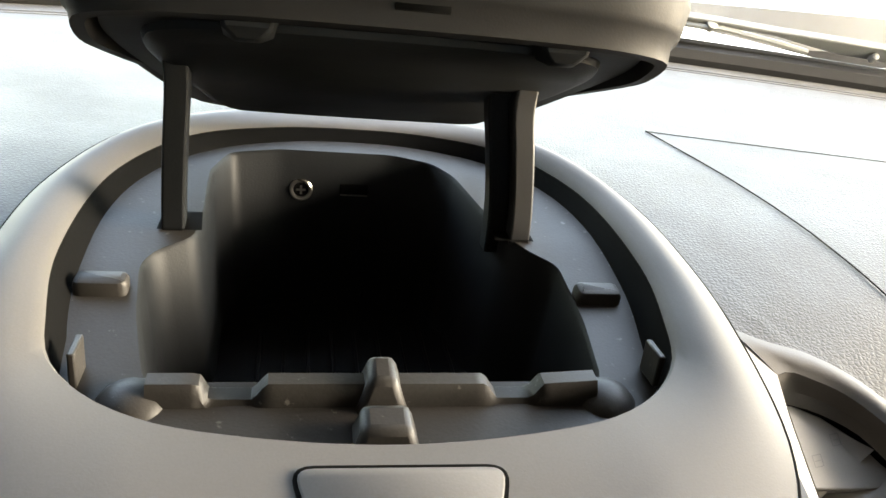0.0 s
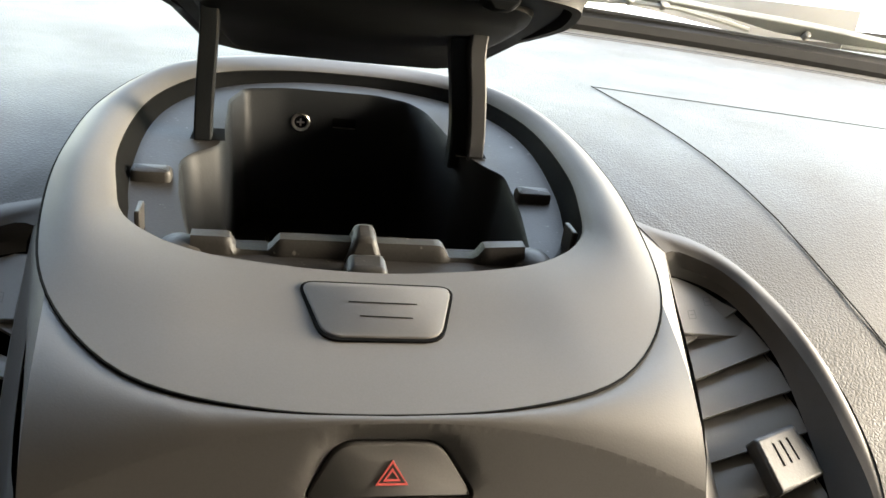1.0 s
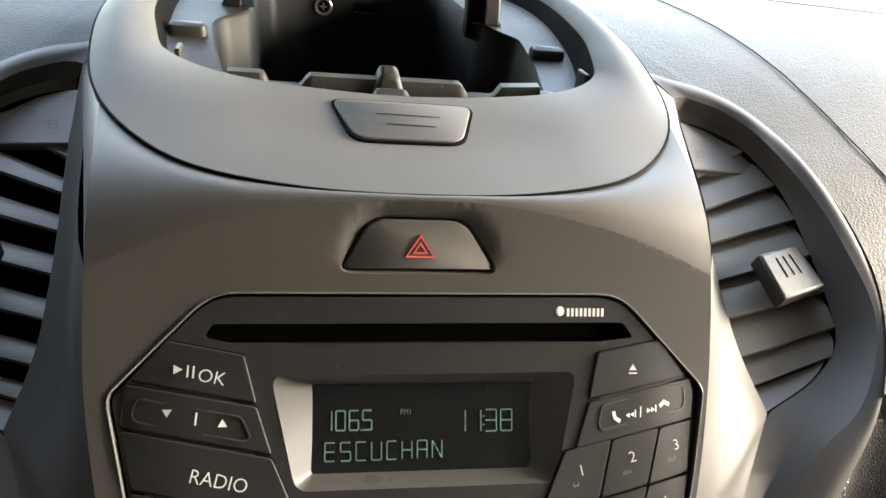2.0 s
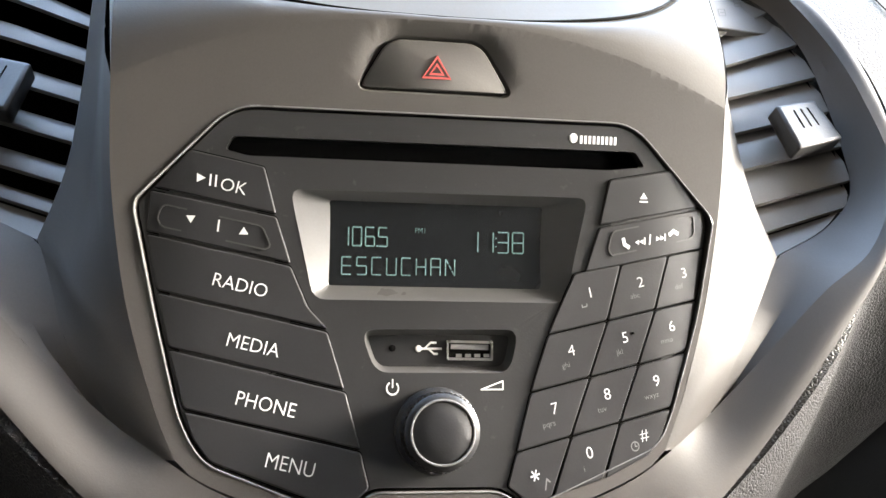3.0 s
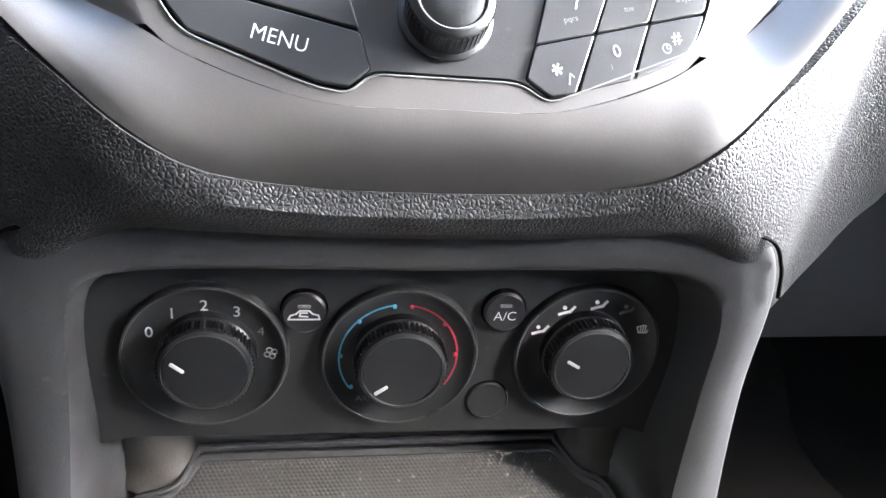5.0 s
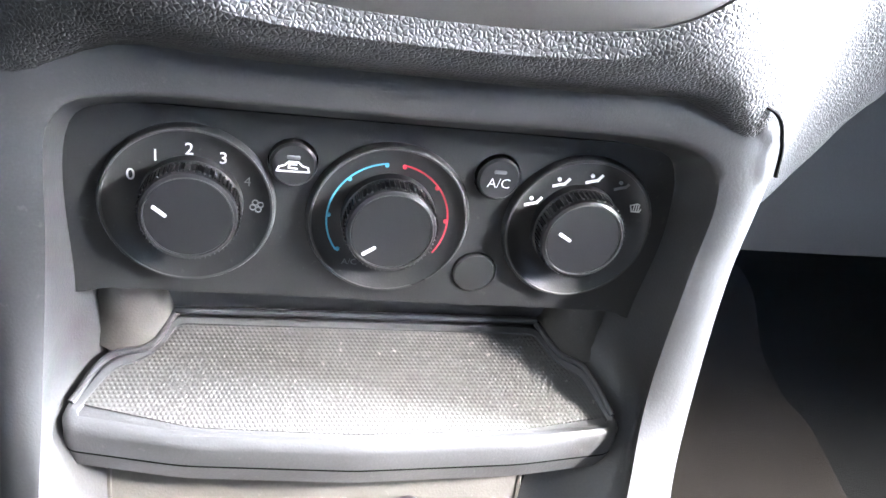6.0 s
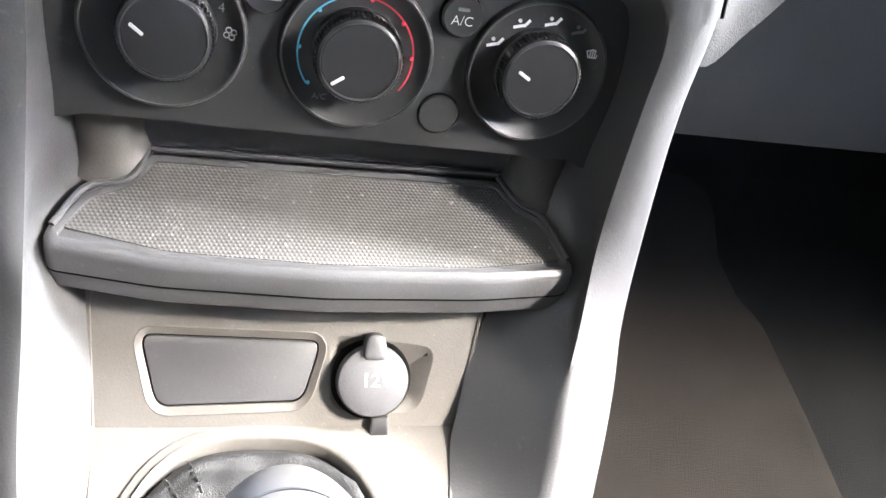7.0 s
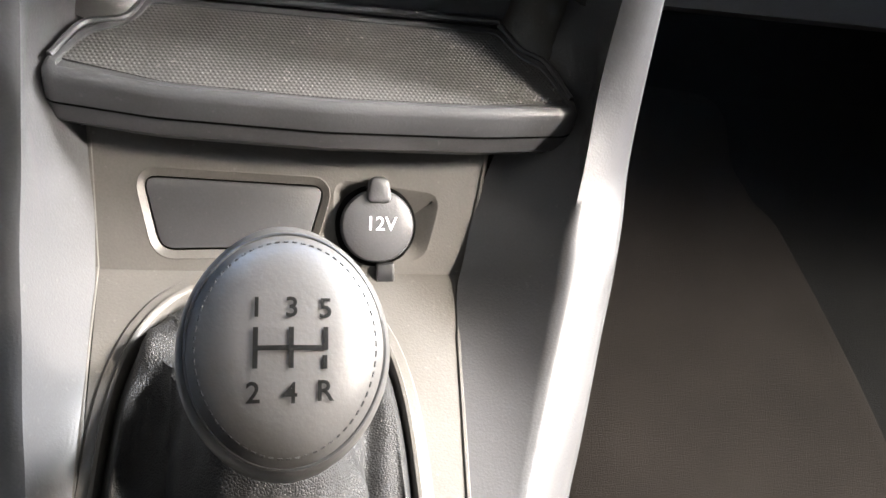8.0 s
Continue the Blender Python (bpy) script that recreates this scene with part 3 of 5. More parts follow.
# ---- air vents ----
def air_vent(s):
    v = thing("air_vent", "teardrop dash air vent with grey plastic blades", "air vent", "dash air vents")

    def flip(bm):
        return to_left(bm) if s < 0 else bm

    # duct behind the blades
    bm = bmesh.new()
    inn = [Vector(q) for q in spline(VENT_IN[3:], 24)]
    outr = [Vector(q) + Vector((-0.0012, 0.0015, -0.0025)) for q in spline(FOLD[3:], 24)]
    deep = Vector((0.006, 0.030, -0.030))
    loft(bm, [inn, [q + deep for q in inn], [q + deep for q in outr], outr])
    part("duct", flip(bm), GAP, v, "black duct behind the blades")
    va, fo = spline(VENT_IN[3:], 200), spline(FOLD[3:], 300)
    levels = [0.7085, 0.7005, 0.6920, 0.6830, 0.6740, 0.6655, 0.6590]
    ends = []
    for z in [0.7150] + levels:
        a = Vector(min(va, key=lambda q: abs(q[2] - z)))
        far = [q for q in fo if q[0] > a.x + 0.006]
        b = Vector(min(far, key=lambda q: abs(q[2] - z - 0.0065)))
        ends.append((a + Vector((-0.002, 0.0032, -0.0042)), b + Vector((0.0004, 0.0, -0.001))))
    for (a0, b0), (a1, b1) in zip(ends, ends[1:]):
        f0 = 0.0 if s > 0 else 0.52
        top = [(a0.lerp(a1, f0)).lerp(b0.lerp(b1, f0), t) + Vector((0, 0.0028, -0.0026)) for t in np.linspace(0, 1, 12)]
        low = [a1.lerp(b1, t) + Vector((0, -0.0004, 0.0004)) for t in np.linspace(0, 1, 12)]
        bow = [(p + q) / 2 + Vector((0, -0.0006, 0.0012)) for p, q in zip(top, low)]
        drop = Vector((0, 0.0006, -0.0016))
        bm = bmesh.new()
        loft(bm, [top, bow, low, [q + drop for q in low], [p + drop for p in top], top])
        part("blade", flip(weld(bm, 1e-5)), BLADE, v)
    # thumb adjuster over the blades
    quad = [Vector(q) for q in ((0.1300, 0.1122, 0.6932), (0.1495, 0.1195, 0.6940), (0.1548, 0.1032, 0.6854), (0.1334, 0.0952, 0.6838))]
    bm = bmesh.new()
    mid = sum(quad, Vector()) / 4
    rings = [[q + Vector((0.0005, 0.0045, -0.0065)) for q in quad], [q + Vector((0, 0.0008, -0.0008)) for q in quad], [q.lerp(mid, 0.06) for q in quad]]
    rr = loft(bm, rings, closed=True)
    bm.faces.new(rr[-1])
    bm.faces.new(rr[0])
    tab = part("adjuster", flip(bm), TRIM, v, "ribbed thumb adjuster on the blades", bevel=0.0008)
    for k in range(3):
        f = 0.32 + 0.17 * k
        p, q = quad[0].lerp(quad[1], f), quad[3].lerp(quad[2], f)
        bm = tube([p.lerp(q, 0.18) + Vector((0, 0, 0.0001)), p.lerp(q, 0.60) + Vector((0, 0, 0.0001))], 0.0003, 6)
        part("rib", flip(bm), GAP, tab)
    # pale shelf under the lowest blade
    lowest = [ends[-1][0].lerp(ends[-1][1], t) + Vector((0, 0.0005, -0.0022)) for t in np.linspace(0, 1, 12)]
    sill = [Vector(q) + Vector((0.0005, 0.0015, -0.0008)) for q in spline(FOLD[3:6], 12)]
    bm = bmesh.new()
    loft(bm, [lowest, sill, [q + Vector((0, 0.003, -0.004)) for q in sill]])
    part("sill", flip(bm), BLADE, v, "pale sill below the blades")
    # fixed plate at the upper end
    p = [(0.1185, 0.1530, 0.7105), (0.1188, 0.1735, 0.7238), (0.1240, 0.1765, 0.7222), (0.1330, 0.1735, 0.7200), (0.1420, 0.1680, 0.7162), (0.1490, 0.1590, 0.7112), (0.1495, 0.1540, 0.7085)]
    bm = bmesh.new()
    lo = [bm.verts.new(Vector(q) + Vector((0, 0.003, -0.004))) for q in p]
    hi = [bm.verts.new(Vector(q) + Vector((0, 0.001, -0.001))) for q in p]
    for i in range(len(p)):
        bm.faces.new((lo[i - 1], lo[i], hi[i], hi[i - 1]))
    bm.faces.new(hi)
    part("end_plate", flip(bm), BLADE, v, "grey plate with faint symbols", bevel=0.0006)
    base, along, up = Vector(p[0]) + Vector((0, 0.001, -0.001)), Vector(p[5]) - Vector(p[0]), Vector(p[1]) - Vector(p[0])
    nrm = along.cross(up).normalized()
    on_plate = lambda a, b, h: base + along * a + up * b + nrm * h
    for a, b in ((0.16, 0.22), (0.44, 0.42)):
        mark = [[(a, b), (a + 0.10, b), (a + 0.10, b + 0.14), (a, b + 0.14), (a, b)], [(a + 0.02, b + 0.07), (a + 0.08, b + 0.07)]]
        part("faint_symbol", flip(strokes(mark, on_plate, 0.010, 0.0003)), PRINTGREY, v)
    return v


air_vent(1)
air_vent(-1)

FL_Y, FL_Z = [0.14, 0.176, 0.222, 0.247, 0.28, 0.33], [0.7235, 0.7275, 0.7375, 0.7425, 0.7470, 0.7520]

# ---- storage bin on top of the dash ----
binbox = thing("storage_bin", "open dash-top storage bin with raised lid", "storage bin")
full = lambda half: half + mirror(half)[1:-1]

def cowl_loop(half):
    """The surround is a little wider towards the driver."""
    left = [(-q[0] * (1 + 0.035 * min(1.0, max(0.0, (q[1] - 0.11) / 0.06))), *q[1:]) for q in reversed(half)]
    return spline(half + left[1:-1], 120, True)


oc, ic = cowl_loop(COWL_OUT), cowl_loop(COWL_IN)
rows = []
for f in np.linspace(0, 1, 9):
    r = oc * (1 - f) + ic * f
    r[:, 2] += 0.0035 * math.sin(math.pi * f) * np.clip((r[:, 1] - 0.10) / 0.06, 0.3, 1)
    dip = np.clip(1 - (np.abs(r[:, 0]) / 0.058) ** 3, 0, 1) * np.clip((0.16 - r[:, 1]) / 0.04, 0, 1) * np.clip((r[:, 1] - 0.09) / 0.03, 0, 1)
    r[:, 2] -= 0.0018 * dip
    rows.append(r)
bm = bmesh.new()
skirt = oc + np.array((0, 0.0, -0.004))
wall = ic.copy()
side = np.clip((ic[:, 1] - 0.155) / 0.04, 0, 1)
wall[:, 0] *= 1 - 0.055 * side
wall[:, 1] -= 0.004 * np.clip((ic[:, 1] - 0.25) / 0.06, 0, 1)
wall[:, 2] = np.minimum(ic[:, 2] - 0.002, np.interp(wall[:, 1], FL_Y, FL_Z) - 0.0005)
lipin = ic + np.array((0, 0, -0.0012))
lipin[:, :2] = lipin[:, :2] * 0.992 + np.array((0, 0.235)) * 0.008
loft(bm, [skirt] + rows + [lipin], closed=True)
part("surround", bm, COWL, binbox, "smooth grey surround of the bin")
# wall of the opening, its shade put into a black colour
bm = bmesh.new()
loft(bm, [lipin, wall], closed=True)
part("shaded_opening_wall", bm, GAP, binbox, "opening wall painted black for its shade")
part("surround_gap", tube([(q[0] * 1.002, q[1] - 0.0004 if q[1] < 0.2 else q[1] + 0.0002, q[2] - 0.0004) for q in oc], 0.0005, 6, True), GAP, binbox)
# release button of the lid
MB = lambda u, v, h: Vector((u, v, 0.7312 + 0.233 * (v - 0.125) + h))
bt = rounded([(-0.0258, 0.1384), (0.0242, 0.1376), (0.0170, 0.1134), (-0.0186, 0.1134)], 0.006, 6)
release = part("release_button", plate(shrink(bt, 0.0010), MB, -0.004, 0.0012, 0.0005), COWL, binbox, "grey push button that opens the lid")
part("button_gap", sheet(bt, [], MB, 0.0006, 0.006), GAP, binbox)
part("button_line", strokes([[(-0.010, 0.1285), (0.0105, 0.1280)], [(-0.007, 0.1225), (0.0085, 0.1220)]], MB, 0.0005, 0.00135), GAP, release)


def on_flange(u, v, h):
    return Vector((u, v, float(np.interp(v, FL_Y, FL_Z)) + h))


mouth = [(-0.062, 0.180), (-0.0675, 0.205), (-0.0700, 0.2275), (-0.0665, 0.2350), (-0.0555, 0.2430), (-0.0545, 0.2600), (-0.0550, 0.2900), (-0.0490, 0.3070), (-0.0300, 0.3125), (0.0150, 0.3125), (0.0310, 0.3060), (0.0380, 0.2950),
         (0.0460, 0.2620), (0.0500, 0.2480), (0.0560, 0.2400), (0.0640, 0.2330), (0.0650, 0.205), (0.0630, 0.180)]
mouth = rounded(mouth, 0.004, 4)
edge = [(q[0] * 1.01, 0.235 + (q[1] - 0.235) * 1.01) for q in wall[::2]]
part("tray_flange", sheet(edge, [mouth], on_flange, 0.0, 0.0, 0.02), FLANGE, binbox, "brown-grey flange inside the opening")
bm = bmesh.new()
low = [(u * 0.94, 0.24 + (v - 0.24) * 0.98) for u, v in mouth]
rows = [[on_flange(u, v, h) for u, v in o] for o, h in ((mouth, 0.0), (shrink(mouth, 0.0012), -0.0015))]
rows += [[Vector((u, v, 0.70)) for u, v in low], [Vector((u * 0.98, 0.24 + (v - 0.24) * 0.98, 0.682)) for u, v in low]]
loft(bm, rows, closed=True, across=1, caps=False)
bm.faces.new([v for v in bm.verts][-len(mouth):])
part("bin_tub", bm, BIN, binbox, "deep black plastic tub")
for k in range(9):
    x = -0.036 + 0.0092 * k
    part("floor_rib", tube([(x, 0.19, 0.6825), (x + 0.001, 0.285, 0.6825)], 0.0008, 6), BIN, binbox)
for s, x0, x1 in ((-1, -0.0600, -0.0440), (1, 0.0440, 0.0580)):
    st = rounded([(x0, 0.192), (x1, 0.192), (x1, 0.222), (x0 + 0.006 * (s < 0), 0.228), (x0, 0.224)], 0.004, 4)
    part("tub_step", plate(st, lambda u, v, h: Vector((u, v, 0.6915 + h)), -0.012, 0.0, 0.0025), BIN, binbox)
# front rail with its two dips
prof = [(-0.0600, 0.7335), (-0.0475, 0.7335), (-0.0450, 0.7290), (-0.0340, 0.7290), (-0.0310, 0.7335), (0.0265, 0.7335), (0.0295, 0.7290), (0.0395, 0.7290), (0.0425, 0.7335), (0.0575, 0.7345)]
bm = bmesh.new()
pts = line(prof, 60)
loft(bm, [[(u, 0.1700, 0.7225) for u, z in pts], [(u, 0.1705, z - 0.003) for u, z in pts], [(u, 0.1720, z - 0.0004) for u, z in pts], [(u, 0.1765, z) for u, z in pts], [(u, 0.1780, z - 0.001) for u, z in pts], [(u, 0.1788, 0.700) for u, z in pts]])
part("front_rail", bm, FLANGE, binbox, "notched rail at the front of the tub")
# latch
for name, y0, y1, z0, z1, w0, w1 in (("latch", 0.1665, 0.1810, 0.7240, 0.7378, 0.0078, 0.0034), ("latch_catch", 0.1525, 0.1660, 0.7225, 0.7330, 0.0092, 0.0060)):
    bm = bmesh.new()
    lo = [(-w0 - 0.0015, y0, z0), (w0 - 0.0015, y0, z0), (w0 - 0.0015, y1, z0), (-w0 - 0.0015, y1, z0)]
    hi = [(-w1 - 0.0015, y0 + 0.003, z1 - 0.002), (w1 - 0.0015, y0 + 0.003, z1 - 0.002), (w1 - 0.0015, y1 - 0.002, z1), (-w1 - 0.0015, y1 - 0.002, z1)]
    loft(bm, [[Vector(q) for q in lo], [Vector(q) for q in hi]], closed=True, caps=True)
    part(name, bm, FLANGE, binbox, "grey plastic latch block", bevel=0.0018)
# guide tabs and corner posts
for s in (1, -1):
    bm = moved(plate(rounded([(-0.0075, -0.004), (0.0075, -0.004), (0.0075, 0.004), (-0.0075, 0.004)], 0.0025, 4), lambda u, v, h: Vector((u, v, h)), -0.006, 0.0045, 0.002), Matrix.Translation((0.0755 * s - 0.003, 0.2165, 0.7360)) @ Matrix.Rotation(radians(6), 4, "X"))
    part("guide_tab", bm, FLANGE, binbox)
    bm = turned([(0.0095, 0), (0.0088, 0.0035), (0.0065, 0.0062), (0.003, 0.0074), (0.001, 0.0076)], 24)
    part("corner_post", moved(bm, Matrix.Translation((0.0625 * s - 0.001, 0.1735, 0.7235)) @ Matrix.Rotation(radians(15), 4, "X")), FLANGE, binbox)
    bm = box(0.0775 * s - 0.001, 0.0775 * s + 0.001, 0.176, 0.186, 0.729, 0.739)
    part("corner_clip", bm, FLANGE, binbox, bevel=0.0005)
    ax = 0.0515 if s > 0 else -0.0605
    part("arm_slot", sheet([(ax - 0.0070, 0.2455), (ax + 0.0070, 0.2455), (ax + 0.0062, 0.257), (ax - 0.0062, 0.257)], [], on_flange, 0.0006), GAP, binbox)
# screw and slot in the back wall
SM = Matrix.Translation((-0.021, 0.3125, 0.7340)) @ Matrix.Rotation(radians(90), 4, "X")
screw = part("screw", moved(turned([(0.0047, 0), (0.0047, 0.0016), (0.0041, 0.0022), (0.0034, 0.0020), (0.0030, 0.0010)], 28), SM), STEEL, binbox, "small bright screw")
part("recess", moved(turned([(0.0031, 0.0008), (0.0030, 0.0014)], 20), SM), GAP, screw)
part("cross_recess", moved(strokes([[(-0.0016, 0), (0.0016, 0)], [(0, -0.0016), (0, 0.0016)]], lambda u, v, h: Vector((u, v, h)), 0.0009, 0.0017), SM), STEEL, screw)
part("back_slot", box(-0.0052, 0.0064, 0.3108, 0.3125, 0.7328, 0.7372), GAP, binbox, bevel=0.0004)
part("slot_lip", box(-0.0050, 0.0062, 0.3100, 0.3115, 0.7324, 0.7327), RIM, binbox)

# lid: tilted up, its underside to the driver
LIDM = Matrix.Translation((-0.002, 0.298, 0.7765)) @ Matrix.Rotation(radians(-26.5), 4, "X")
lid_half = [(0, 0.0235), (0.035, 0.0230), (0.0570, 0.0210), (0.0660, 0.0130), (0.0690, 0.0000), (0.0755, -0.030), (0.0822, -0.062), (0.0840, -0.085), (0.0795, -0.101), (0.066, -0.1085), (0.04, -0.112), (0, -0.113)]
lid_loop = [tuple(q) for q in spline(full(lid_half), 96, True)]
on_lid = lambda u, v, h: LIDM @ Vector((u, v, h))
bm = bmesh.new()
drop = lambda v: -0.0062 * min(1.0, max(0.0, (-v - 0.025) / 0.05))
rows = [(shrink(lid_loop, 0.0085), -0.0005), (shrink(lid_loop, 0.0075), None), (shrink(lid_loop, 0.0040), None), (shrink(lid_loop, 0.0028), -0.001), (shrink(lid_loop, 0.001), 0.0), (lid_loop, 0.002), (shrink(lid_loop, -0.002), 0.008), (shrink(lid_loop, -0.002), 0.012), (shrink(lid_loop, 0.002), 0.016), (shrink(lid_loop, 0.012), 0.019), (shrink(lid_loop, 0.035), 0.022)]
rr = loft(bm, [[on_lid(u, v, drop(v) - 0.0006 if h is None else h) for u, v in o] for o, h in rows], closed=True)
bm.faces.new(rr[-1])
bm.faces.new(rr[0])
lid = part("lid", bm, LID, binbox, "raised grey lid with dark underside", sharp=50)
und = [(u * 0.885, -0.053 + (v + 0.053) * 0.88) for u, v in lid_loop]
part("lid_liner", plate(und, on_lid, -0.0035, -0.001, 0.001), BIN, lid, "black underside of the lid")
deep = [(u * 0.78, -0.050 + (v + 0.053) * 0.74) for u, v in lid_loop]
bm = bmesh.new()
rr = loft(bm, [[on_lid(u, v, h) for u, v in o] for o, h in ((deep, -0.003), (shrink(deep, 0.001), -0.0055), (shrink(deep, 0.006), -0.0075))], closed=True)
bm.faces.new(rr[-1])
part("lid_bulge", bm, BIN, lid, "black bulge under the lid")
part("lid_slot", plate(rounded([(-0.0010, -0.0026), (0.0130, -0.0026), (0.0130, 0.0010), (-0.0010, 0.0010)], 0.0005, 3), lambda u, v, h: LIDM @ Vector((u, -0.1098 - h, v)), -0.004, 0.0007, 0.0002), GAP, lid, "black latch slot in the lid's edge")
for x in (-0.036, 0.046):
    bm = bmesh.new()
    loft(bm, [[on_lid(x + a, -0.098 + b, h) for a, b in ((-w, -d), (w, -d), (w, d), (-w, d))] for w, d, h in ((0.0080, 0.006, -0.001), (0.0062, 0.0045, -0.0075), (0.0035, 0.002, -0.0095))], closed=True, caps=True)
    part("lid_hook", bm, BIN, lid, bevel=0.001)
for s, x0, x1 in ((1, 0.0535, 0.0470), (-1, -0.0625, -0.0600)):
    bm = bmesh.new()
    path = [(x0, 0.250, 0.735), (x0 * 0.97 + x1 * 0.03, 0.2500, 0.750), (x0 * 0.5 + x1 * 0.5, 0.2480, 0.772), (x1, 0.246, 0.790), (x1, 0.244, 0.802)]
    w, d = 0.0036, 0.0042
    loft(bm, [[Vector(p) + Vector(o) for o in ((-w, -d, 0), (w, -d, 0), (w, d, 0), (-w, d, 0))] for p in spline(path, 16)], closed=True, caps=True)
    # bar tones paint how light falls: left one dark, right one lit
    part("hinge_arm", bm, BIN if s < 0 else LIT_ARM, binbox, "plastic lid arm bar toned for its lit or shaded side", bevel=0.0008)
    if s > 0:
        # darker second bar stands for the right arm's shaded inner side
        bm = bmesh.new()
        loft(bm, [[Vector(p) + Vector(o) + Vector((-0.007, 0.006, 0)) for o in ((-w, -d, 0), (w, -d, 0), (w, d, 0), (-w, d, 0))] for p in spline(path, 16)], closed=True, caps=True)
        part("hinge_arm", bm, BIN, binbox, "plastic lid arm bar toned for its lit or shaded side", bevel=0.0008)

# ---- car radio ----
radio = thing("car_radio", "black car radio with keypad, display and volume knob", "car radio")
FP = -0.0004
body_loop = shrink(RADIO_LOOP, 0.0012)
slot = rounded([(-0.0600, 0.6862), (-0.0577, 0.6896), (0.0620, 0.6900), (0.0653, 0.6860), (0.0540, 0.6848), (-0.0536, 0.6848)], 0.0012, 4)
bez = rounded([(-0.0417, 0.6770), (0.0474, 0.6772), (0.0405, 0.6503), (-0.0345, 0.6505)], 0.0035, 5)
usbr = rounded([(-0.0208, 0.6436), (0.0261, 0.6438), (0.0234, 0.6336), (-0.0165, 0.6338)], 0.004, 6)
part("face_plate", sheet(body_loop, [slot, bez, usbr], on_radio, FP, 0.004, 0.012), RADIO, radio)
bm = sheet(slot, [], on_radio, -0.007, 0.0, 0.02)
part("disc_slot", bm, GAP, radio, "black disc slot")
wl = rounded([(-0.0300, 0.6746), (0.0337, 0.6745), (0.0336, 0.6538), (-0.0300, 0.6540)], 0.0008, 5)
bm = bmesh.new()
loft(bm, [[on_radio(u, v, h) for u, v in o] for o, h in ((bez, FP), (wl, -0.0042))], closed=True)
part("display_bezel", bm, BEZEL, radio, "bevelled black bezel of the display")
display = part("display", sheet(shrink(wl, -0.0004), [], on_radio, -0.0041, 0.0, 0.012), LCD, radio, "dark display with faint teal characters")
SEG = {"0": "abcdef", "1": "bc", "3": "abcdg", "5": "acdfg", "6": "acdefg", "8": "abcdefg", "E": "adefg", "S": "acdfg", "C": "adef", "U": "bcdef", "H": "bcefg", "A": "abcefg", "N": "bcefn"}


def segments(text, u, v, w, h, step):
    """Seven-segment characters made of short dashes, from the lower left corner."""
    out = []
    ends = {"a": ((0, 1), (1, 1)), "b": ((1, 0.5), (1, 1)), "c": ((1, 0), (1, 0.5)), "d": ((0, 0), (1, 0)), "e": ((0, 0), (0, 0.5)), "f": ((0, 0.5), (0, 1)), "g": ((0, 0.5), (1, 0.5)), "n": ((0, 1), (1, 0))}
    for ch in text:
        if ch in ".:":
            for k in ((0.0,) if ch == "." else (0.3, 0.7)):
                out.append([(u - step * 0.12, v + k * h), (u - step * 0.12 + 0.0002, v + k * h)])
            continue
        for s in SEG[ch]:
            (a, b), (c, d) = ends[s]
            for t in (0.08, 0.40, 0.72):
                e = t + 0.2
                out.append([(u + w * (a + (c - a) * t), v + h * (b + (d - b) * t)), (u + w * (a + (c - a) * e), v + h * (b + (d - b) * e))])
        u += step
    return out


part("frequency", strokes(segments("106.5", -0.0272, 0.6636, 0.0026, 0.0046, 0.0038), on_radio, 0.0004, -0.0039), LCDTEXT, display)
part("band", letters("FM1", -0.0033, 0.6676, 0.0014, on_radio, -0.0039), LCDTEXT, display)
part("clock", strokes(segments("11:38", 0.0108, 0.6626, 0.0034, 0.0052, 0.0047), on_radio, 0.0004, -0.0039), LCDTEXT, display)
for k, ch in enumerate("ESCUCHAN"):
    part("character", strokes(segments(ch, -0.0264 + 0.0044 * k, 0.6566, 0.0028, 0.0042, 0.0044), on_radio, 0.00035, -0.0039), LCDTEXT, display)
usb = part("usb_recess", sheet(shrink(usbr, 0.0012), [], on_radio, -0.0045, 0.0, 0.01), KEY, radio, "recess with USB port")
bm = bmesh.new()
loft(bm, [[on_radio(u, v, h) for u, v in o] for o, h in ((usbr, FP), (shrink(usbr, 0.0014), -0.0046))], closed=True)
part("recess_wall", bm, BEZEL, radio)
port = [(0.0048, 0.6412), (0.0189, 0.6410), (0.0188, 0.6364), (0.0048, 0.6366)]
part("usb_shell", groove(rounded(port, 0.0005, 3), on_radio, 0.0006, -0.0044, -0.0030), STEEL, usb, "bright metal USB shell")
part("usb_hole", sheet(port, [], on_radio, -0.0042), GAP, usb)
part("usb_tongue", plate([(0.0062, 0.6404), (0.0176, 0.6402), (0.0176, 0.6389), (0.0062, 0.6391)], on_radio, -0.0042, -0.0036, 0.0001), FAINT, usb)
part("usb_contact", strokes([[(0.0080 + 0.0028 * i, 0.6376), (0.0092 + 0.0028 * i, 0.6376)] for i in range(4)], on_radio, 0.0008, -0.0037), STEEL, usb)
part("microphone_hole", plate(disc(-0.0112, 0.6393, 0.0010, 16, 0.8), on_radio, -0.0044, -0.0041, 0.0001), GAP, usb)
part("usb_symbol", strokes([[(-0.0032, 0.6392), (0.0034, 0.6392)], [(-0.0016, 0.6392), (0.0002, 0.6406), (0.0018, 0.6406)], [(-0.0004, 0.6392), (0.0012, 0.6380), (0.0022, 0.6380)]], on_radio, 0.0005, -0.0043), WHITE, usb)
part("usb_symbol", plate(disc(-0.0034, 0.6392, 0.0010, 14, 0.8), on_radio, -0.0046, -0.0042, 0.0001), WHITE, usb)

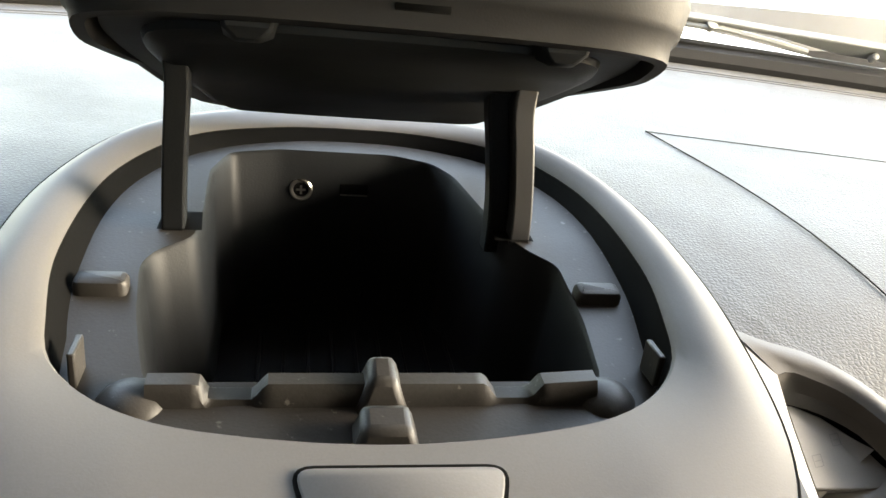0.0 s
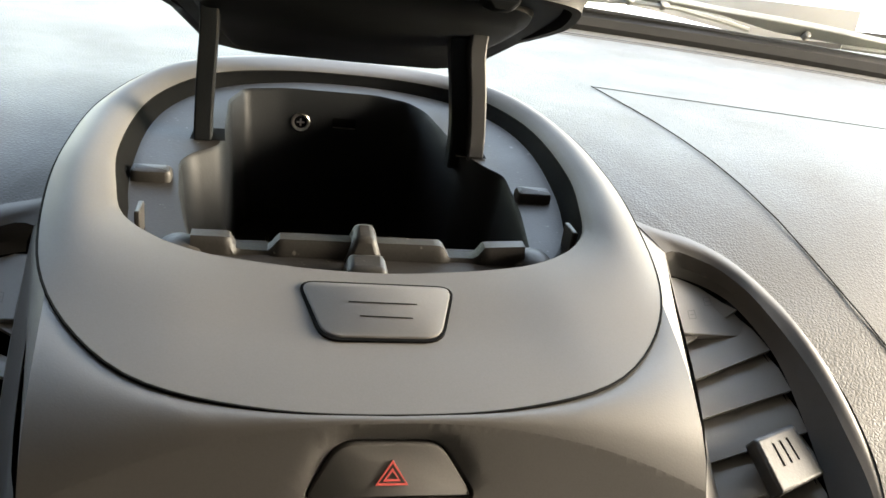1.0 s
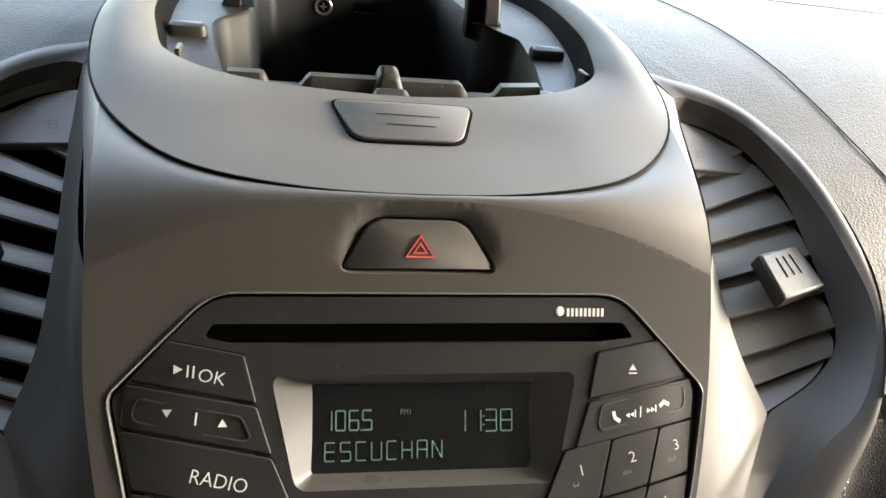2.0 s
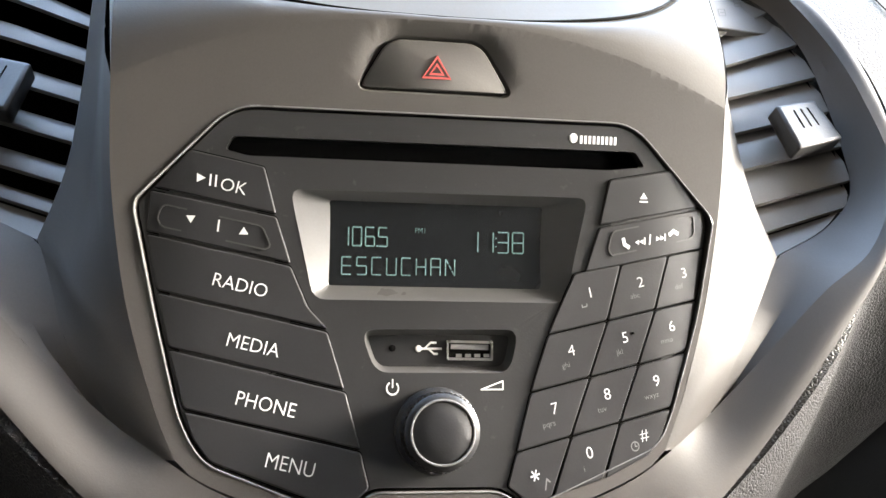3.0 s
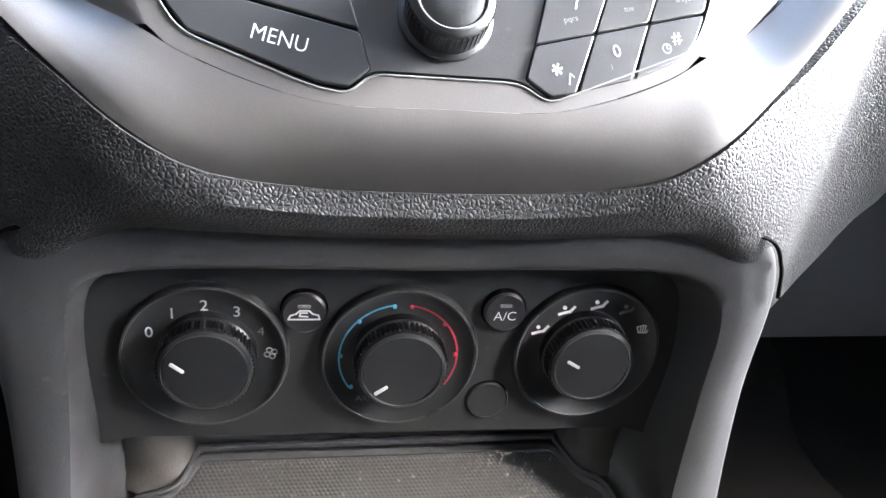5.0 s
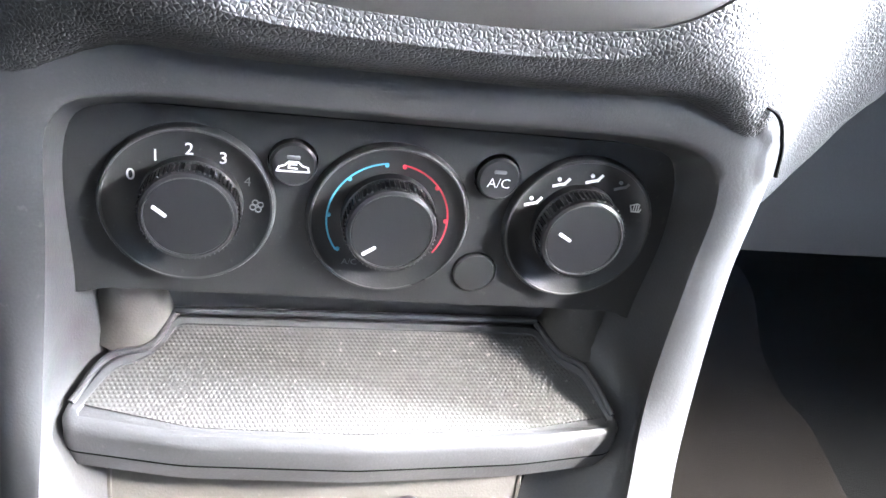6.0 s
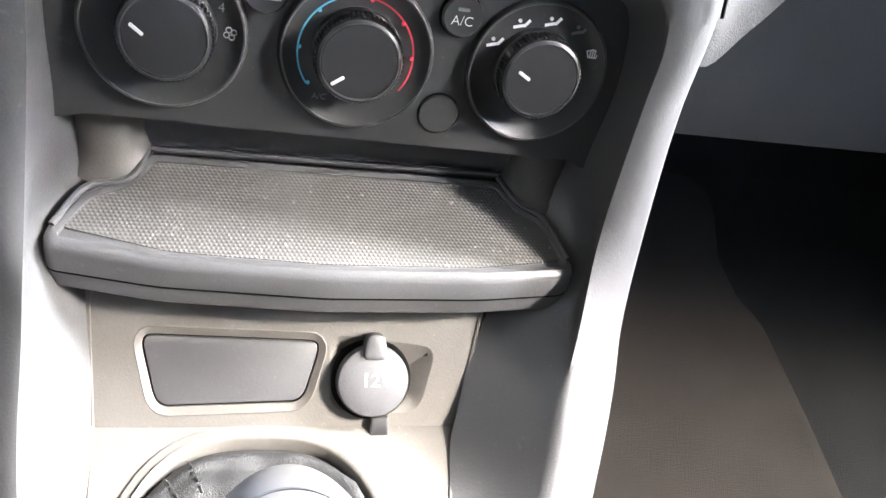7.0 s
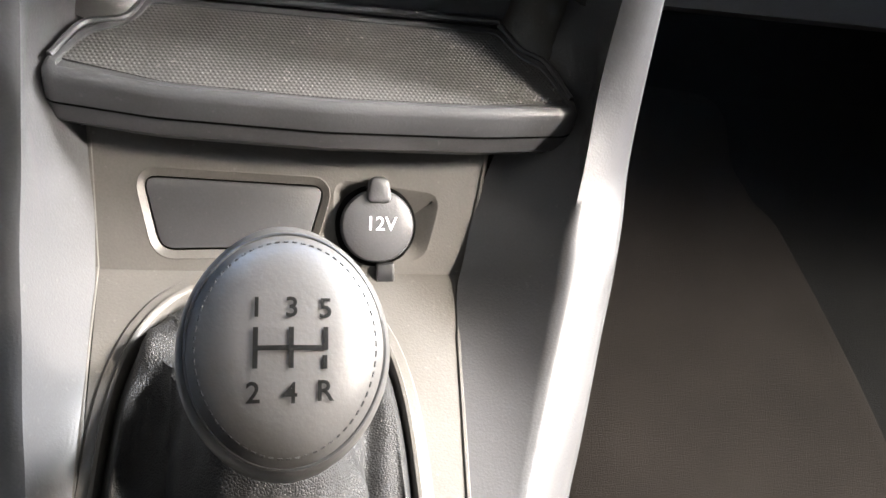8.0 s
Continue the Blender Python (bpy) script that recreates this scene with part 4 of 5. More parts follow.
FUNCTION_KEYS = {
    "play_key": [(-0.0695, 0.6858), (-0.0488, 0.6822), (-0.0453, 0.6706), (-0.0790, 0.6763)],
    "arrow_key": [(-0.0800, 0.6756), (-0.0452, 0.6700), (-0.0409, 0.6588), (-0.0810, 0.6658)],
    "radio_key": [(-0.0808, 0.6652), (-0.0409, 0.6582), (-0.0357, 0.6486), (-0.0302, 0.6436), (-0.0774, 0.6521)],
    "media_key": [(-0.0773, 0.6516), (-0.0302, 0.6430), (-0.0251, 0.6301), (-0.0737, 0.6394)],
    "phone_key": [(-0.0736, 0.6389), (-0.0247, 0.6295), (-0.0204, 0.6172), (-0.0690, 0.6262)],
    "menu_key": [(-0.0688, 0.6257), (-0.0202, 0.6167), (-0.0177, 0.6093), (-0.0232, 0.6055), (-0.0304, 0.6062), (-0.0613, 0.6151), (-0.0662, 0.6199)],
    "eject_key": [(0.0538, 0.6822), (0.0742, 0.6856), (0.0857, 0.6761), (0.0509, 0.6701)],
    "seek_key": [(0.0509, 0.6695), (0.0861, 0.6757), (0.0868, 0.6697), (0.0858, 0.6648), (0.0465, 0.6580)],
}
for name, poly in FUNCTION_KEYS.items():
    FUNCTION_KEYS[name] = part(name, plate(rounded(shrink(poly, 0.0001), 0.0008, 3), on_radio, -0.003, 0.0003, 0.0004, 0.004), KEY, radio, sharp=16)
    part("key_gap", groove(rounded(shrink(poly, -0.0002), 0.0008, 3), on_radio, 0.0004, FP - 0.0004, FP + 0.0002), GAP, FUNCTION_KEYS[name])
for name, pill in (("seek_key", [(0.0550, 0.6688), (0.0822, 0.6738), (0.0826, 0.6690), (0.0815, 0.6672), (0.0548, 0.6622), (0.0536, 0.6640)]), ("arrow_key", [(-0.0765, 0.6725), (-0.0490, 0.6678), (-0.0465, 0.6630), (-0.0480, 0.6618), (-0.0770, 0.6668), (-0.0782, 0.6690)])):
    part("raised_outline", groove(rounded(pill, 0.0015, 4), on_radio, 0.0004, 0.0003, 0.0006), BEZEL, FUNCTION_KEYS[name])
# number pad: a slanted grid
def pad_at(c, r):
    rows = [((0.0430, 0.6578), (0.0863, 0.6650)), ((0.0348, 0.6426), (0.0834, 0.6515)), ((0.0292, 0.6291), (0.0790, 0.6385)), ((0.0246, 0.6160), (0.0732, 0.6254)), ((0.0190, 0.6030), (0.0690, 0.6128))]
    cut = [(0.0, 0.345, 0.70, 1.0), (0.0, 0.385, 0.70, 1.0), (0.0, 0.37, 0.68, 1.0), (0.0, 0.345, 0.66, 1.0), (0.0, 0.32, 0.64, 1.0)]
    (a, b), f = rows[r], cut[r][c]
    return (a[0] + (b[0] - a[0]) * f, a[1] + (b[1] - a[1]) * f)


digits = ["1", "2", "3", "4", "5", "6", "7", "8", "9", "*", "0", "#"]
small = ["", "abc", "def", "ghi", "jkl", "mno", "pqrs", "tuv", "wxyz", "", "i", ""]
for i, d in enumerate(digits):
    r, c = divmod(i, 3)
    poly = [pad_at(c, r), pad_at(c + 1, r), pad_at(c + 1, r + 1), pad_at(c, r + 1)]
    if d == "*":
        poly = [poly[0], poly[1], (0.0349, 0.6062), (0.0279, 0.6052), (0.0216, 0.6088)]
    if d == "#":
        poly = [poly[0], poly[1], (0.0697, 0.6185), (0.0655, 0.6146), (0.0512, 0.6097)]
    if d == "0":
        poly = [poly[0], poly[1], (0.0507, 0.6096), (0.0354, 0.6064)]
    key = part("number_key", plate(rounded(shrink(poly, 0.0003), 0.0008, 3), on_radio, -0.003, 0.0003, 0.0003, 0.004), KEY, radio, sharp=16)
    part("key_gap", groove(rounded(shrink(poly, -0.0001), 0.0008, 3), on_radio, 0.0005, FP - 0.0004, FP + 0.0002), GAP, key)
    cu, cv = np.mean([q[0] for q in poly]), np.mean([q[1] for q in poly])
    if d == "*":
        star = [[(cu + 0.0013 * math.cos(a), cv + 0.0011 * math.sin(a)), (cu - 0.0013 * math.cos(a), cv - 0.0011 * math.sin(a))] for a in (0.3, 1.35, 2.4)]
        part("digit", strokes(star, on_radio, 0.0004, 0.0005), PRINT, key)
        part("small_print", strokes([[(cu + 0.0030, cv - 0.0030), (cu + 0.0034, cv - 0.0008), (cu + 0.0044, cv - 0.0014)]], on_radio, 0.0004, 0.0005), FAINT, key)
        continue
    if d == "#":
        ring = [(cu - 0.0022 + 0.0012 * math.cos(a), cv - 0.0012 + 0.0010 * math.sin(a)) for a in np.linspace(0, 2 * math.pi, 15)]
        part("small_print", strokes([ring, [(cu - 0.0022, cv - 0.0004), (cu - 0.0022, cv - 0.0012), (cu - 0.0015, cv - 0.0012)]], on_radio, 0.0003, 0.0005), FAINT, key)
    if d == "1":
        part("small_print", strokes([[(cu - 0.0018, cv - 0.0018), (cu - 0.0017, cv - 0.0024), (cu - 0.0003, cv - 0.0021), (cu - 0.0003, cv - 0.0015)]], on_radio, 0.0003, 0.0005), FAINT, key)
    if d == "5":
        part("small_print", plate(disc(cu + 0.0034, cv + 0.0024, 0.0004, 10, 0.8), on_radio, 0.0003, 0.0007, 0.0001), GAP, key)
    part("digit", letters(d, cu + 0.0008, cv + (0.0012 if d != "*" else 0.0002), 0.0033, on_radio, 0.0005, 12, 0.8), PRINT, key)
    if small[i]:
        part("small_print", letters(small[i], cu - 0.0010, cv - 0.0022, 0.0016, on_radio, 0.0005, 12, 0.8), FAINT, key)
for name, text, cu, cv, size, turn in (("radio_key", "RADIO", -0.0548, 0.6534, 0.0039, -13), ("media_key", "MEDIA", -0.0508, 0.6398, 0.0039, -13), ("phone_key", "PHONE", -0.0468, 0.6269, 0.0039, -13), ("menu_key", "MENU", -0.0397, 0.6142, 0.0039, -13), ("play_key", "OK", -0.0573, 0.6769, 0.0039, -12)):
    part("lettering", letters(text, cu, cv, size, on_radio, 0.0005, turn, 0.8, 0.92), WHITE, FUNCTION_KEYS[name], "white lettering")


def tri_mark(u, v, r, turn, key):
    bm = bmesh.new()
    bm.faces.new([bm.verts.new(on_radio(u + r * math.cos(radians(turn + a)), v + 0.8 * r * math.sin(radians(turn + a)), 0.0005)) for a in (0, 120, 240)])
    part("symbol", bm, WHITE, key)


tri_mark(-0.0665, 0.6789, 0.0016, 0, FUNCTION_KEYS["play_key"])
part("symbol", strokes([[(-0.0637, 0.6772), (-0.0635, 0.6797)], [(-0.0622, 0.6770), (-0.0620, 0.6795)]], on_radio, 0.0005, 0.0005), WHITE, FUNCTION_KEYS["play_key"])
tri_mark(-0.0687, 0.6691, 0.0015, -90, FUNCTION_KEYS["arrow_key"])
tri_mark(-0.0542, 0.6661, 0.0015, 90, FUNCTION_KEYS["arrow_key"])
part("symbol", strokes([[(-0.0613, 0.6662), (-0.0610, 0.6687)]], on_radio, 0.0005, 0.0005), WHITE, FUNCTION_KEYS["arrow_key"])
tri_mark(0.0649, 0.6780, 0.0014, 90, FUNCTION_KEYS["eject_key"])
part("symbol", strokes([[(0.0637, 0.6767), (0.0661, 0.6767)]], on_radio, 0.0004, 0.0005), WHITE, FUNCTION_KEYS["eject_key"])
for u, v, t in ((0.0632, 0.6660, 180), (0.0646, 0.6662, 180), (0.0697, 0.6671, 0), (0.0711, 0.6673, 0)):
    tri_mark(u, v, 0.0009, t, FUNCTION_KEYS["seek_key"])
part("symbol", strokes([[(0.0671, 0.6656), (0.0673, 0.6680)], [(0.0655, 0.6656), (0.0655, 0.6672)], [(0.0722, 0.6668), (0.0722, 0.6683)]], on_radio, 0.0004, 0.0005), WHITE, FUNCTION_KEYS["seek_key"])
part("symbol", strokes([[(0.0586, 0.6667), (0.0590, 0.6654), (0.0603, 0.6647)], [(0.0738, 0.6683), (0.0750, 0.6692), (0.0764, 0.6686)]], on_radio, 0.0010, 0.0005), WHITE, FUNCTION_KEYS["seek_key"])
# maker's mark of the wireless link, as plain shapes
part("mark", plate(disc(0.0420, 0.6930, 0.0013, 18, 1.0), on_radio, FP - 0.0002, FP + 0.0002, 0.0001), WHITE, radio)
part("mark", strokes([[(0.0445 + 0.00135 * i, 0.6919), (0.0445 + 0.00135 * i, 0.6935)] for i in range(9)], on_radio, 0.0008, FP + 0.0002), WHITE, radio)
# volume knob
KC = (0.0015, 0.6210)
s0 = 0.75 - 4.73 * (KC[1] - 0.64)
KM = Matrix.Translation(on_radio(*KC, FP)) @ Matrix.Rotation(math.atan2(1, s0), 4, "X")
volume = part("volume_knob", moved(turned([(0.0124, 0), (0.0122, 0.0010), (0.0110, 0.0018), (0.0106, 0.0098), (0.0097, 0.0108), (0.0086, 0.0110), (0.0084, 0.0105), (0.0078, 0.0109), (0.004, 0.0115), (0.001, 0.0116)], 56), KM), KNOB, radio, "round black volume knob")
# highlight on the cap's edge, painted as a pale ring
part("cap_highlight", moved(tube([(0.0088 * math.cos(a), 0.0088 * math.sin(a), 0.0109) for a in np.linspace(0, 2 * math.pi, 48, endpoint=False)], 0.00035, 6, True), KM), RIM, volume, "painted highlight ring round the cap")
for i in range(48):
    a = 2 * math.pi * i / 48
    part("grip_ridge", moved(box(0.0104, 0.0110, -0.0003, 0.0003, 0.0025, 0.0090), KM @ Matrix.Rotation(a, 4, "Z")), KNOB, volume)
pw = [(-0.0114 + 0.0017 * math.cos(radians(a)), 0.6303 + 0.0014 * math.sin(radians(a))) for a in range(125, 416, 20)]
part("power_symbol", strokes([pw, [(-0.0114, 0.6305), (-0.0114, 0.6322)]], on_radio, 0.0004, FP + 0.0002), WHITE, radio)
part("volume_symbol", strokes([[(0.0146, 0.6299), (0.0211, 0.6299), (0.0211, 0.6318), (0.0146, 0.6299)]], on_radio, 0.0003, FP + 0.0002), WHITE, radio)

# ---- centre console ----
console = thing("center_console", "grey moulded centre console with open cubby", "console", kind="structure")
OUTZ, OUTY = [0.20, 0.27, 0.33, 0.39, 0.42, 0.4535, 0.49, 0.525, 0.55, 0.5625], [-0.062, -0.036, -0.020, -0.002, 0.005, 0.0145, 0.020, 0.0235, 0.0245, 0.019]
oy = lambda z: float(np.interp(z, OUTZ, OUTY))
oh = [(0, 0.5615), (0.05, 0.562), (0.094, 0.5620), (0.110, 0.5590), (0.1190, 0.5485), (0.1215, 0.536), (0.1190, 0.50), (0.1185, 0.45)]
ih = [(0, 0.546), (0.05, 0.5465), (0.080, 0.5455), (0.0930, 0.5425), (0.1010, 0.5370), (0.1042, 0.526), (0.1026, 0.50), (0.0990, 0.45)]
il = [(0, 0.546), (0.05, 0.5465), (0.080, 0.5455), (0.0930, 0.5425), (0.0985, 0.5350), (0.1000, 0.526), (0.1010, 0.50), (0.1045, 0.45)]
dr = [(0, 0.0455, 0.536), (0.05, 0.0455, 0.536), (0.080, 0.0455, 0.5355), (0.0925, 0.0455, 0.533), (0.0975, 0.0455, 0.528), (0.1000, 0.0455, 0.518), (0.1000, 0.048, 0.49), (0.0880, 0.056, 0.452)]
# the foot of the walls: down the sloping panel, then back along the pocket's floor
dl = [(-q[0], *q[1:]) for q in dr[:7]] + [(-0.0935, 0.056, 0.452), (-0.0905, 0.035, 0.420), (-0.0876, 0.0149, 0.390), (-0.0862, 0.0, 0.371), (-0.0855, -0.010, 0.3630), (-0.0845, -0.030, 0.3570), (-0.0832, -0.045, 0.3530), (-0.0820, -0.060, 0.3490), (-0.0800, -0.085, 0.3425), (-0.0765, -0.16, 0.3240)]
dr += [(0.0735, 0.035, 0.420), (0.0598, 0.0149, 0.390), (0.0545, 0.0, 0.371), (0.0510, -0.010, 0.3630), (0.0482, -0.030, 0.3570), (0.0462, -0.045, 0.3530), (0.0445, -0.060, 0.3490), (0.0418, -0.085, 0.3425), (0.0350, -0.16, 0.3240)]
# the rails sweep backwards beside the lever and close in on it
SWEEP = {1: ([(0.1172, 0.006, 0.414), (0.1135, -0.010, 0.396), (0.1075, -0.027, 0.381), (0.1005, -0.044, 0.366), (0.0937, -0.061, 0.3525), (0.0870, -0.077, 0.341), (0.0815, -0.089, 0.333), (0.0720, -0.115, 0.322), (0.0600, -0.16, 0.310)],
             [(0.0945, -0.002, 0.418), (0.0895, -0.016, 0.398), (0.0850, -0.033, 0.384), (0.0785, -0.051, 0.371), (0.0720, -0.067, 0.359), (0.0660, -0.083, 0.350), (0.0610, -0.096, 0.344), (0.0540, -0.120, 0.3365), (0.0440, -0.16, 0.3270)])}
il_end = [(-0.1040, -0.001, 0.426), (-0.1030, -0.013, 0.412), (-0.1012, -0.034, 0.394), (-0.0980, -0.055, 0.378), (-0.0950, -0.076, 0.364), (-0.0925, -0.090, 0.354), (-0.0885, -0.115, 0.342), (-0.0850, -0.14, 0.334), (-0.0820, -0.16, 0.328)]
SWEEP[-1] = ([(x - 0.0135, y + 0.006, z - 0.006) for x, y, z in il_end], il_end)


def together(curves, n):
    """Splines through curves whose points belong together, sampled side by side."""
    c = spline(np.concatenate([np.array(q, float) for q in curves], 1), n)
    return [c[:, 3 * k:3 * k + 3] for k in range(len(curves))]


for s in (1, -1):
    n = 90
    o, i, d = together([[(s * u, oy(z) + 0.003, z) for u, z in oh] + SWEEP[s][0],
                        [(s * u, oy(z) + 0.001, z) for u, z in (ih if s > 0 else il)] + SWEEP[s][1], dr if s > 0 else dl], n)
    k = np.clip((0.45 - o[:, 2]) / 0.07, 0, 1)
    lay = lambda x, f, u: np.stack([x + 0 * k, f * (1 - 0.7 * k), u * k], 1)
    # beside the shelf the inner wall runs straight forwards before it turns in
    give = np.stack([s * (0.011 if s > 0 else 0.007) * np.exp(-((i[:, 2] - 0.432) / 0.028) ** 2), 0 * k, 0 * k], 1)
    bm = bmesh.new()
    loft(bm, [o + lay(s * 0.005, 0.25, -0.25), o + lay(s * 0.003, 0.012, -0.012), o, o * 0.9 + i * 0.1 + lay(0, -0.0012, 0.0012), o * 0.5 + i * 0.5 + lay(0, -0.0022, 0.0022), o * 0.12 + i * 0.88 + lay(0, -0.0008, 0.0008), i, i * 0.9 + d * 0.1 + give * 0.4, i * 0.6 + d * 0.4 + give, i * 0.3 + d * 0.7 + give * 0.6, d], across=1)
    part("side_frame", weld(bm), CONSOLE, console, "smooth grey side rail of the console", sharp=60)
rim = spline([(-u, z) for u, z in reversed(oh[1:6])] + [(u, z) for u, z in oh[:6]], 100)
part("frame_gap", tube([(u, oy(z) + 0.0004, z + 0.0010) for u, z in rim], 0.0007, 6), GAP, console, "dark gap between pad and console")
# recessed band over the controls
bm = bmesh.new()
xs = np.linspace(-0.09, 0.09, 30)
loft(bm, [[(x, y, z) for x in xs] for y, z in ((0.027, 0.5462), (0.032, 0.5445), (0.036, 0.5442), (0.0400, 0.5418), (0.0430, 0.5385), (0.0450, 0.5365))], across=2)
part("upper_ledge", bm, CONSOLE, console)

# ---- climate controls ----
climate = thing("climate_panel", "black climate control panel with three knobs", "control panel")
CL = rounded([(-0.1010, 0.5355), (0.1010, 0.5355), (0.1030, 0.500), (0.1005, 0.4655), (0.0960, 0.4655), (0.0900, 0.4685), (-0.0900, 0.4712), (-0.0970, 0.4690), (-0.1015, 0.4690), (-0.1040, 0.495)], 0.004, 5)
centres = [(-0.0640, 0.5035, 0.0272), (0.0002, 0.5022, 0.0274), (0.0672, 0.5030, 0.0274)]
holes = [disc(u, v, 0.0080, 30) for u, v in ((-0.0323, 0.5202), (0.0350, 0.5202))] + [disc(0.0331, 0.4830, 0.0080, 30)]
part("face_plate", sheet(CL, holes, on_climate, 0.0, 0.006, 0.02), CLIMATE, climate)
for h in holes:
    part("button_gap", sheet(h, [], on_climate, -0.003), GAP, climate)
QC = Matrix.Rotation(radians(90 - 2.9), 4, "X")
for j, (u, v, r) in enumerate(centres):
    base = Matrix.Translation(on_climate(u + (0.0010, -0.0002, -0.0012)[j], v + 0.0006, 0)) @ QC
    knob = part("control_knob", moved(turned([(0.0160, -0.002), (0.0158, 0.0040), (0.0151, 0.0048), (0.0150, 0.0098), (0.0145, 0.0110), (0.0134, 0.0116), (0.0132, 0.0109), (0.0129, 0.0113), (0.0050, 0.0117), (0.001, 0.0117)], 64), base), KNOB, climate, "round black knob with ribbed grip")
    part("dial_ring", moved(turned([(r, 0.0), (r, 0.0012), (r - 0.0007, 0.0027), (r - 0.0015, 0.0030), (r - 0.0024, 0.0025), (r - 0.0045, 0.0012), (0.0190, 0.0004), (0.0165, 0.0002)], 72), Matrix.Translation(on_climate(u, v, 0)) @ QC), CLIMATE, climate, "shallow dished ring round a knob")
    # paler rings paint the edge highlights of cap and dial
    for rad, hh, tk, own in ((0.0134, 0.0115, 0.00022, knob), (r - 0.0013, 0.0028, 0.0005, climate)):
        mx = base if own is knob else Matrix.Translation(on_climate(u, v, 0)) @ QC
        part("highlight_ring", moved(tube([(rad * math.cos(a), rad * math.sin(a), hh) for a in np.linspace(0, 2 * math.pi, 64, endpoint=False)], tk, 6, True), mx), BEZEL, own)
    for i in range(60):
        a = 2 * math.pi * i / 60
        part("grip_ridge", moved(box(0.0149, 0.0155, -0.0003, 0.0003, 0.0045, 0.0100), base @ Matrix.Rotation(a, 4, "Z")), KNOB, knob)
    p, t = (((-0.0084, 0.0018), -38), ((-0.0068, -0.0070), 36), ((-0.0070, 0.0010), -30))[j]
    c, s = math.cos(radians(t)), math.sin(radians(t))
    mk = plate(rounded([(p[0] + c * a - s * b, p[1] + s * a + c * b) for a, b in ((-0.0026, -0.0006), (0.0026, -0.0006), (0.0026, 0.0006), (-0.0026, 0.0006))], 0.0003, 2), lambda x, y, h: base @ Vector((x, y, h)), 0.0108, 0.0119, 0.0001)
    part("pointer", mk, WHITE, knob, "white pointer mark")
RING = 0.0016
for text, u, v in (("0", -0.0808, 0.5130), ("1", -0.0735, 0.5198), ("2", -0.0636, 0.5226), ("3", -0.0535, 0.5203)):
    part("fan_speed", letters(text, u, v, 0.0038, on_climate, RING, weight=0.008), WHITE, climate)
part("fan_speed", letters("4", -0.0460, 0.5130, 0.0032, on_climate, RING), FAINT, climate)
for a in range(4):
    part("fan_symbol", groove(disc(-0.0429 + 0.0013 * math.cos(a * math.pi / 2 + 0.4), 0.5047 + 0.0013 * math.sin(a * math.pi / 2 + 0.4), 0.0011, 14), on_climate, 0.0004, RING - 0.0002, RING), FAINT, climate)
arc = lambda a0, a1, r: [(-0.0002 + r * math.cos(radians(a)), 0.5024 + r * math.sin(radians(a))) for a in np.linspace(a0, a1, 26)]
part("cold_scale", strokes([arc(96, 216, 0.0203)], on_climate, 0.0006, RING), BLUE, climate, "blue cold scale")
part("hot_scale", strokes([arc(79, -34, 0.0203)], on_climate, 0.0006, RING), RED, climate, "red hot scale")
for m_, angs in ((BLUE, (97, 135, 178, 217)), (RED, (80, 40, 2))):
    for a in angs:
        q = (-0.0002 + 0.0197 * math.cos(radians(a)), 0.5024 + 0.0197 * math.sin(radians(a)))
        part("scale_dot", plate(disc(*q, 0.0007, 10), on_climate, RING - 0.0006, RING + 0.0001, 0.0001), m_, climate)
part("small_print", letters("A/C", -0.0116, 0.4858, 0.0022, on_climate, RING), FAINT, climate)
# air direction symbols: seated outlines drawn as bent strokes with a round mark
for k, (u, v) in enumerate(((0.0488, 0.5127), (0.0573, 0.5203), (0.0688, 0.5224), (0.0797, 0.5206))):
    part("air_symbol", strokes([[(u - 0.0026, v - 0.0014), (u - 0.0006, v - 0.0008), (u + 0.0012, v - 0.0004), (u + 0.0026, v + 0.0014)]], on_climate, 0.0011, RING), WHITE if k < 3 else FAINT, climate)
    part("air_symbol", plate(disc(u - 0.0008, v + 0.0010, 0.0007, 10), on_climate, RING - 0.0006, RING, 0.0001), WHITE if k < 3 else FAINT, climate)
part("defrost_symbol", strokes([[(0.0845, 0.5135), (0.0869, 0.5142), (0.0893, 0.5135), (0.0884, 0.5112), (0.0854, 0.5112), (0.0845, 0.5135)], [(0.0860, 0.5115), (0.0860, 0.5136)], [(0.0869, 0.5115), (0.0869, 0.5138)], [(0.0878, 0.5115), (0.0878, 0.5136)]], on_climate, 0.0005, RING), WHITE, climate)
for k, (u, v) in enumerate(((-0.0323, 0.5202), (0.0350, 0.5202))):
    b = part("push_button", moved(turned([(0.0074, -0.003), (0.0074, 0.0022), (0.0066, 0.0030), (0.0058, 0.0028), (0.002, 0.0026)], 40), Matrix.Translation(on_climate(u, v, 0)) @ QC), KNOB, climate, "round black push button")
    part("indicator", plate(rounded([(u - 0.0021, v + 0.0022), (u + 0.0021, v + 0.0022), (u + 0.0021, v + 0.0034), (u - 0.0021, v + 0.0034)], 0.0004, 3), on_climate, 0.002, 0.0032, 0.0002), FAINT, b)
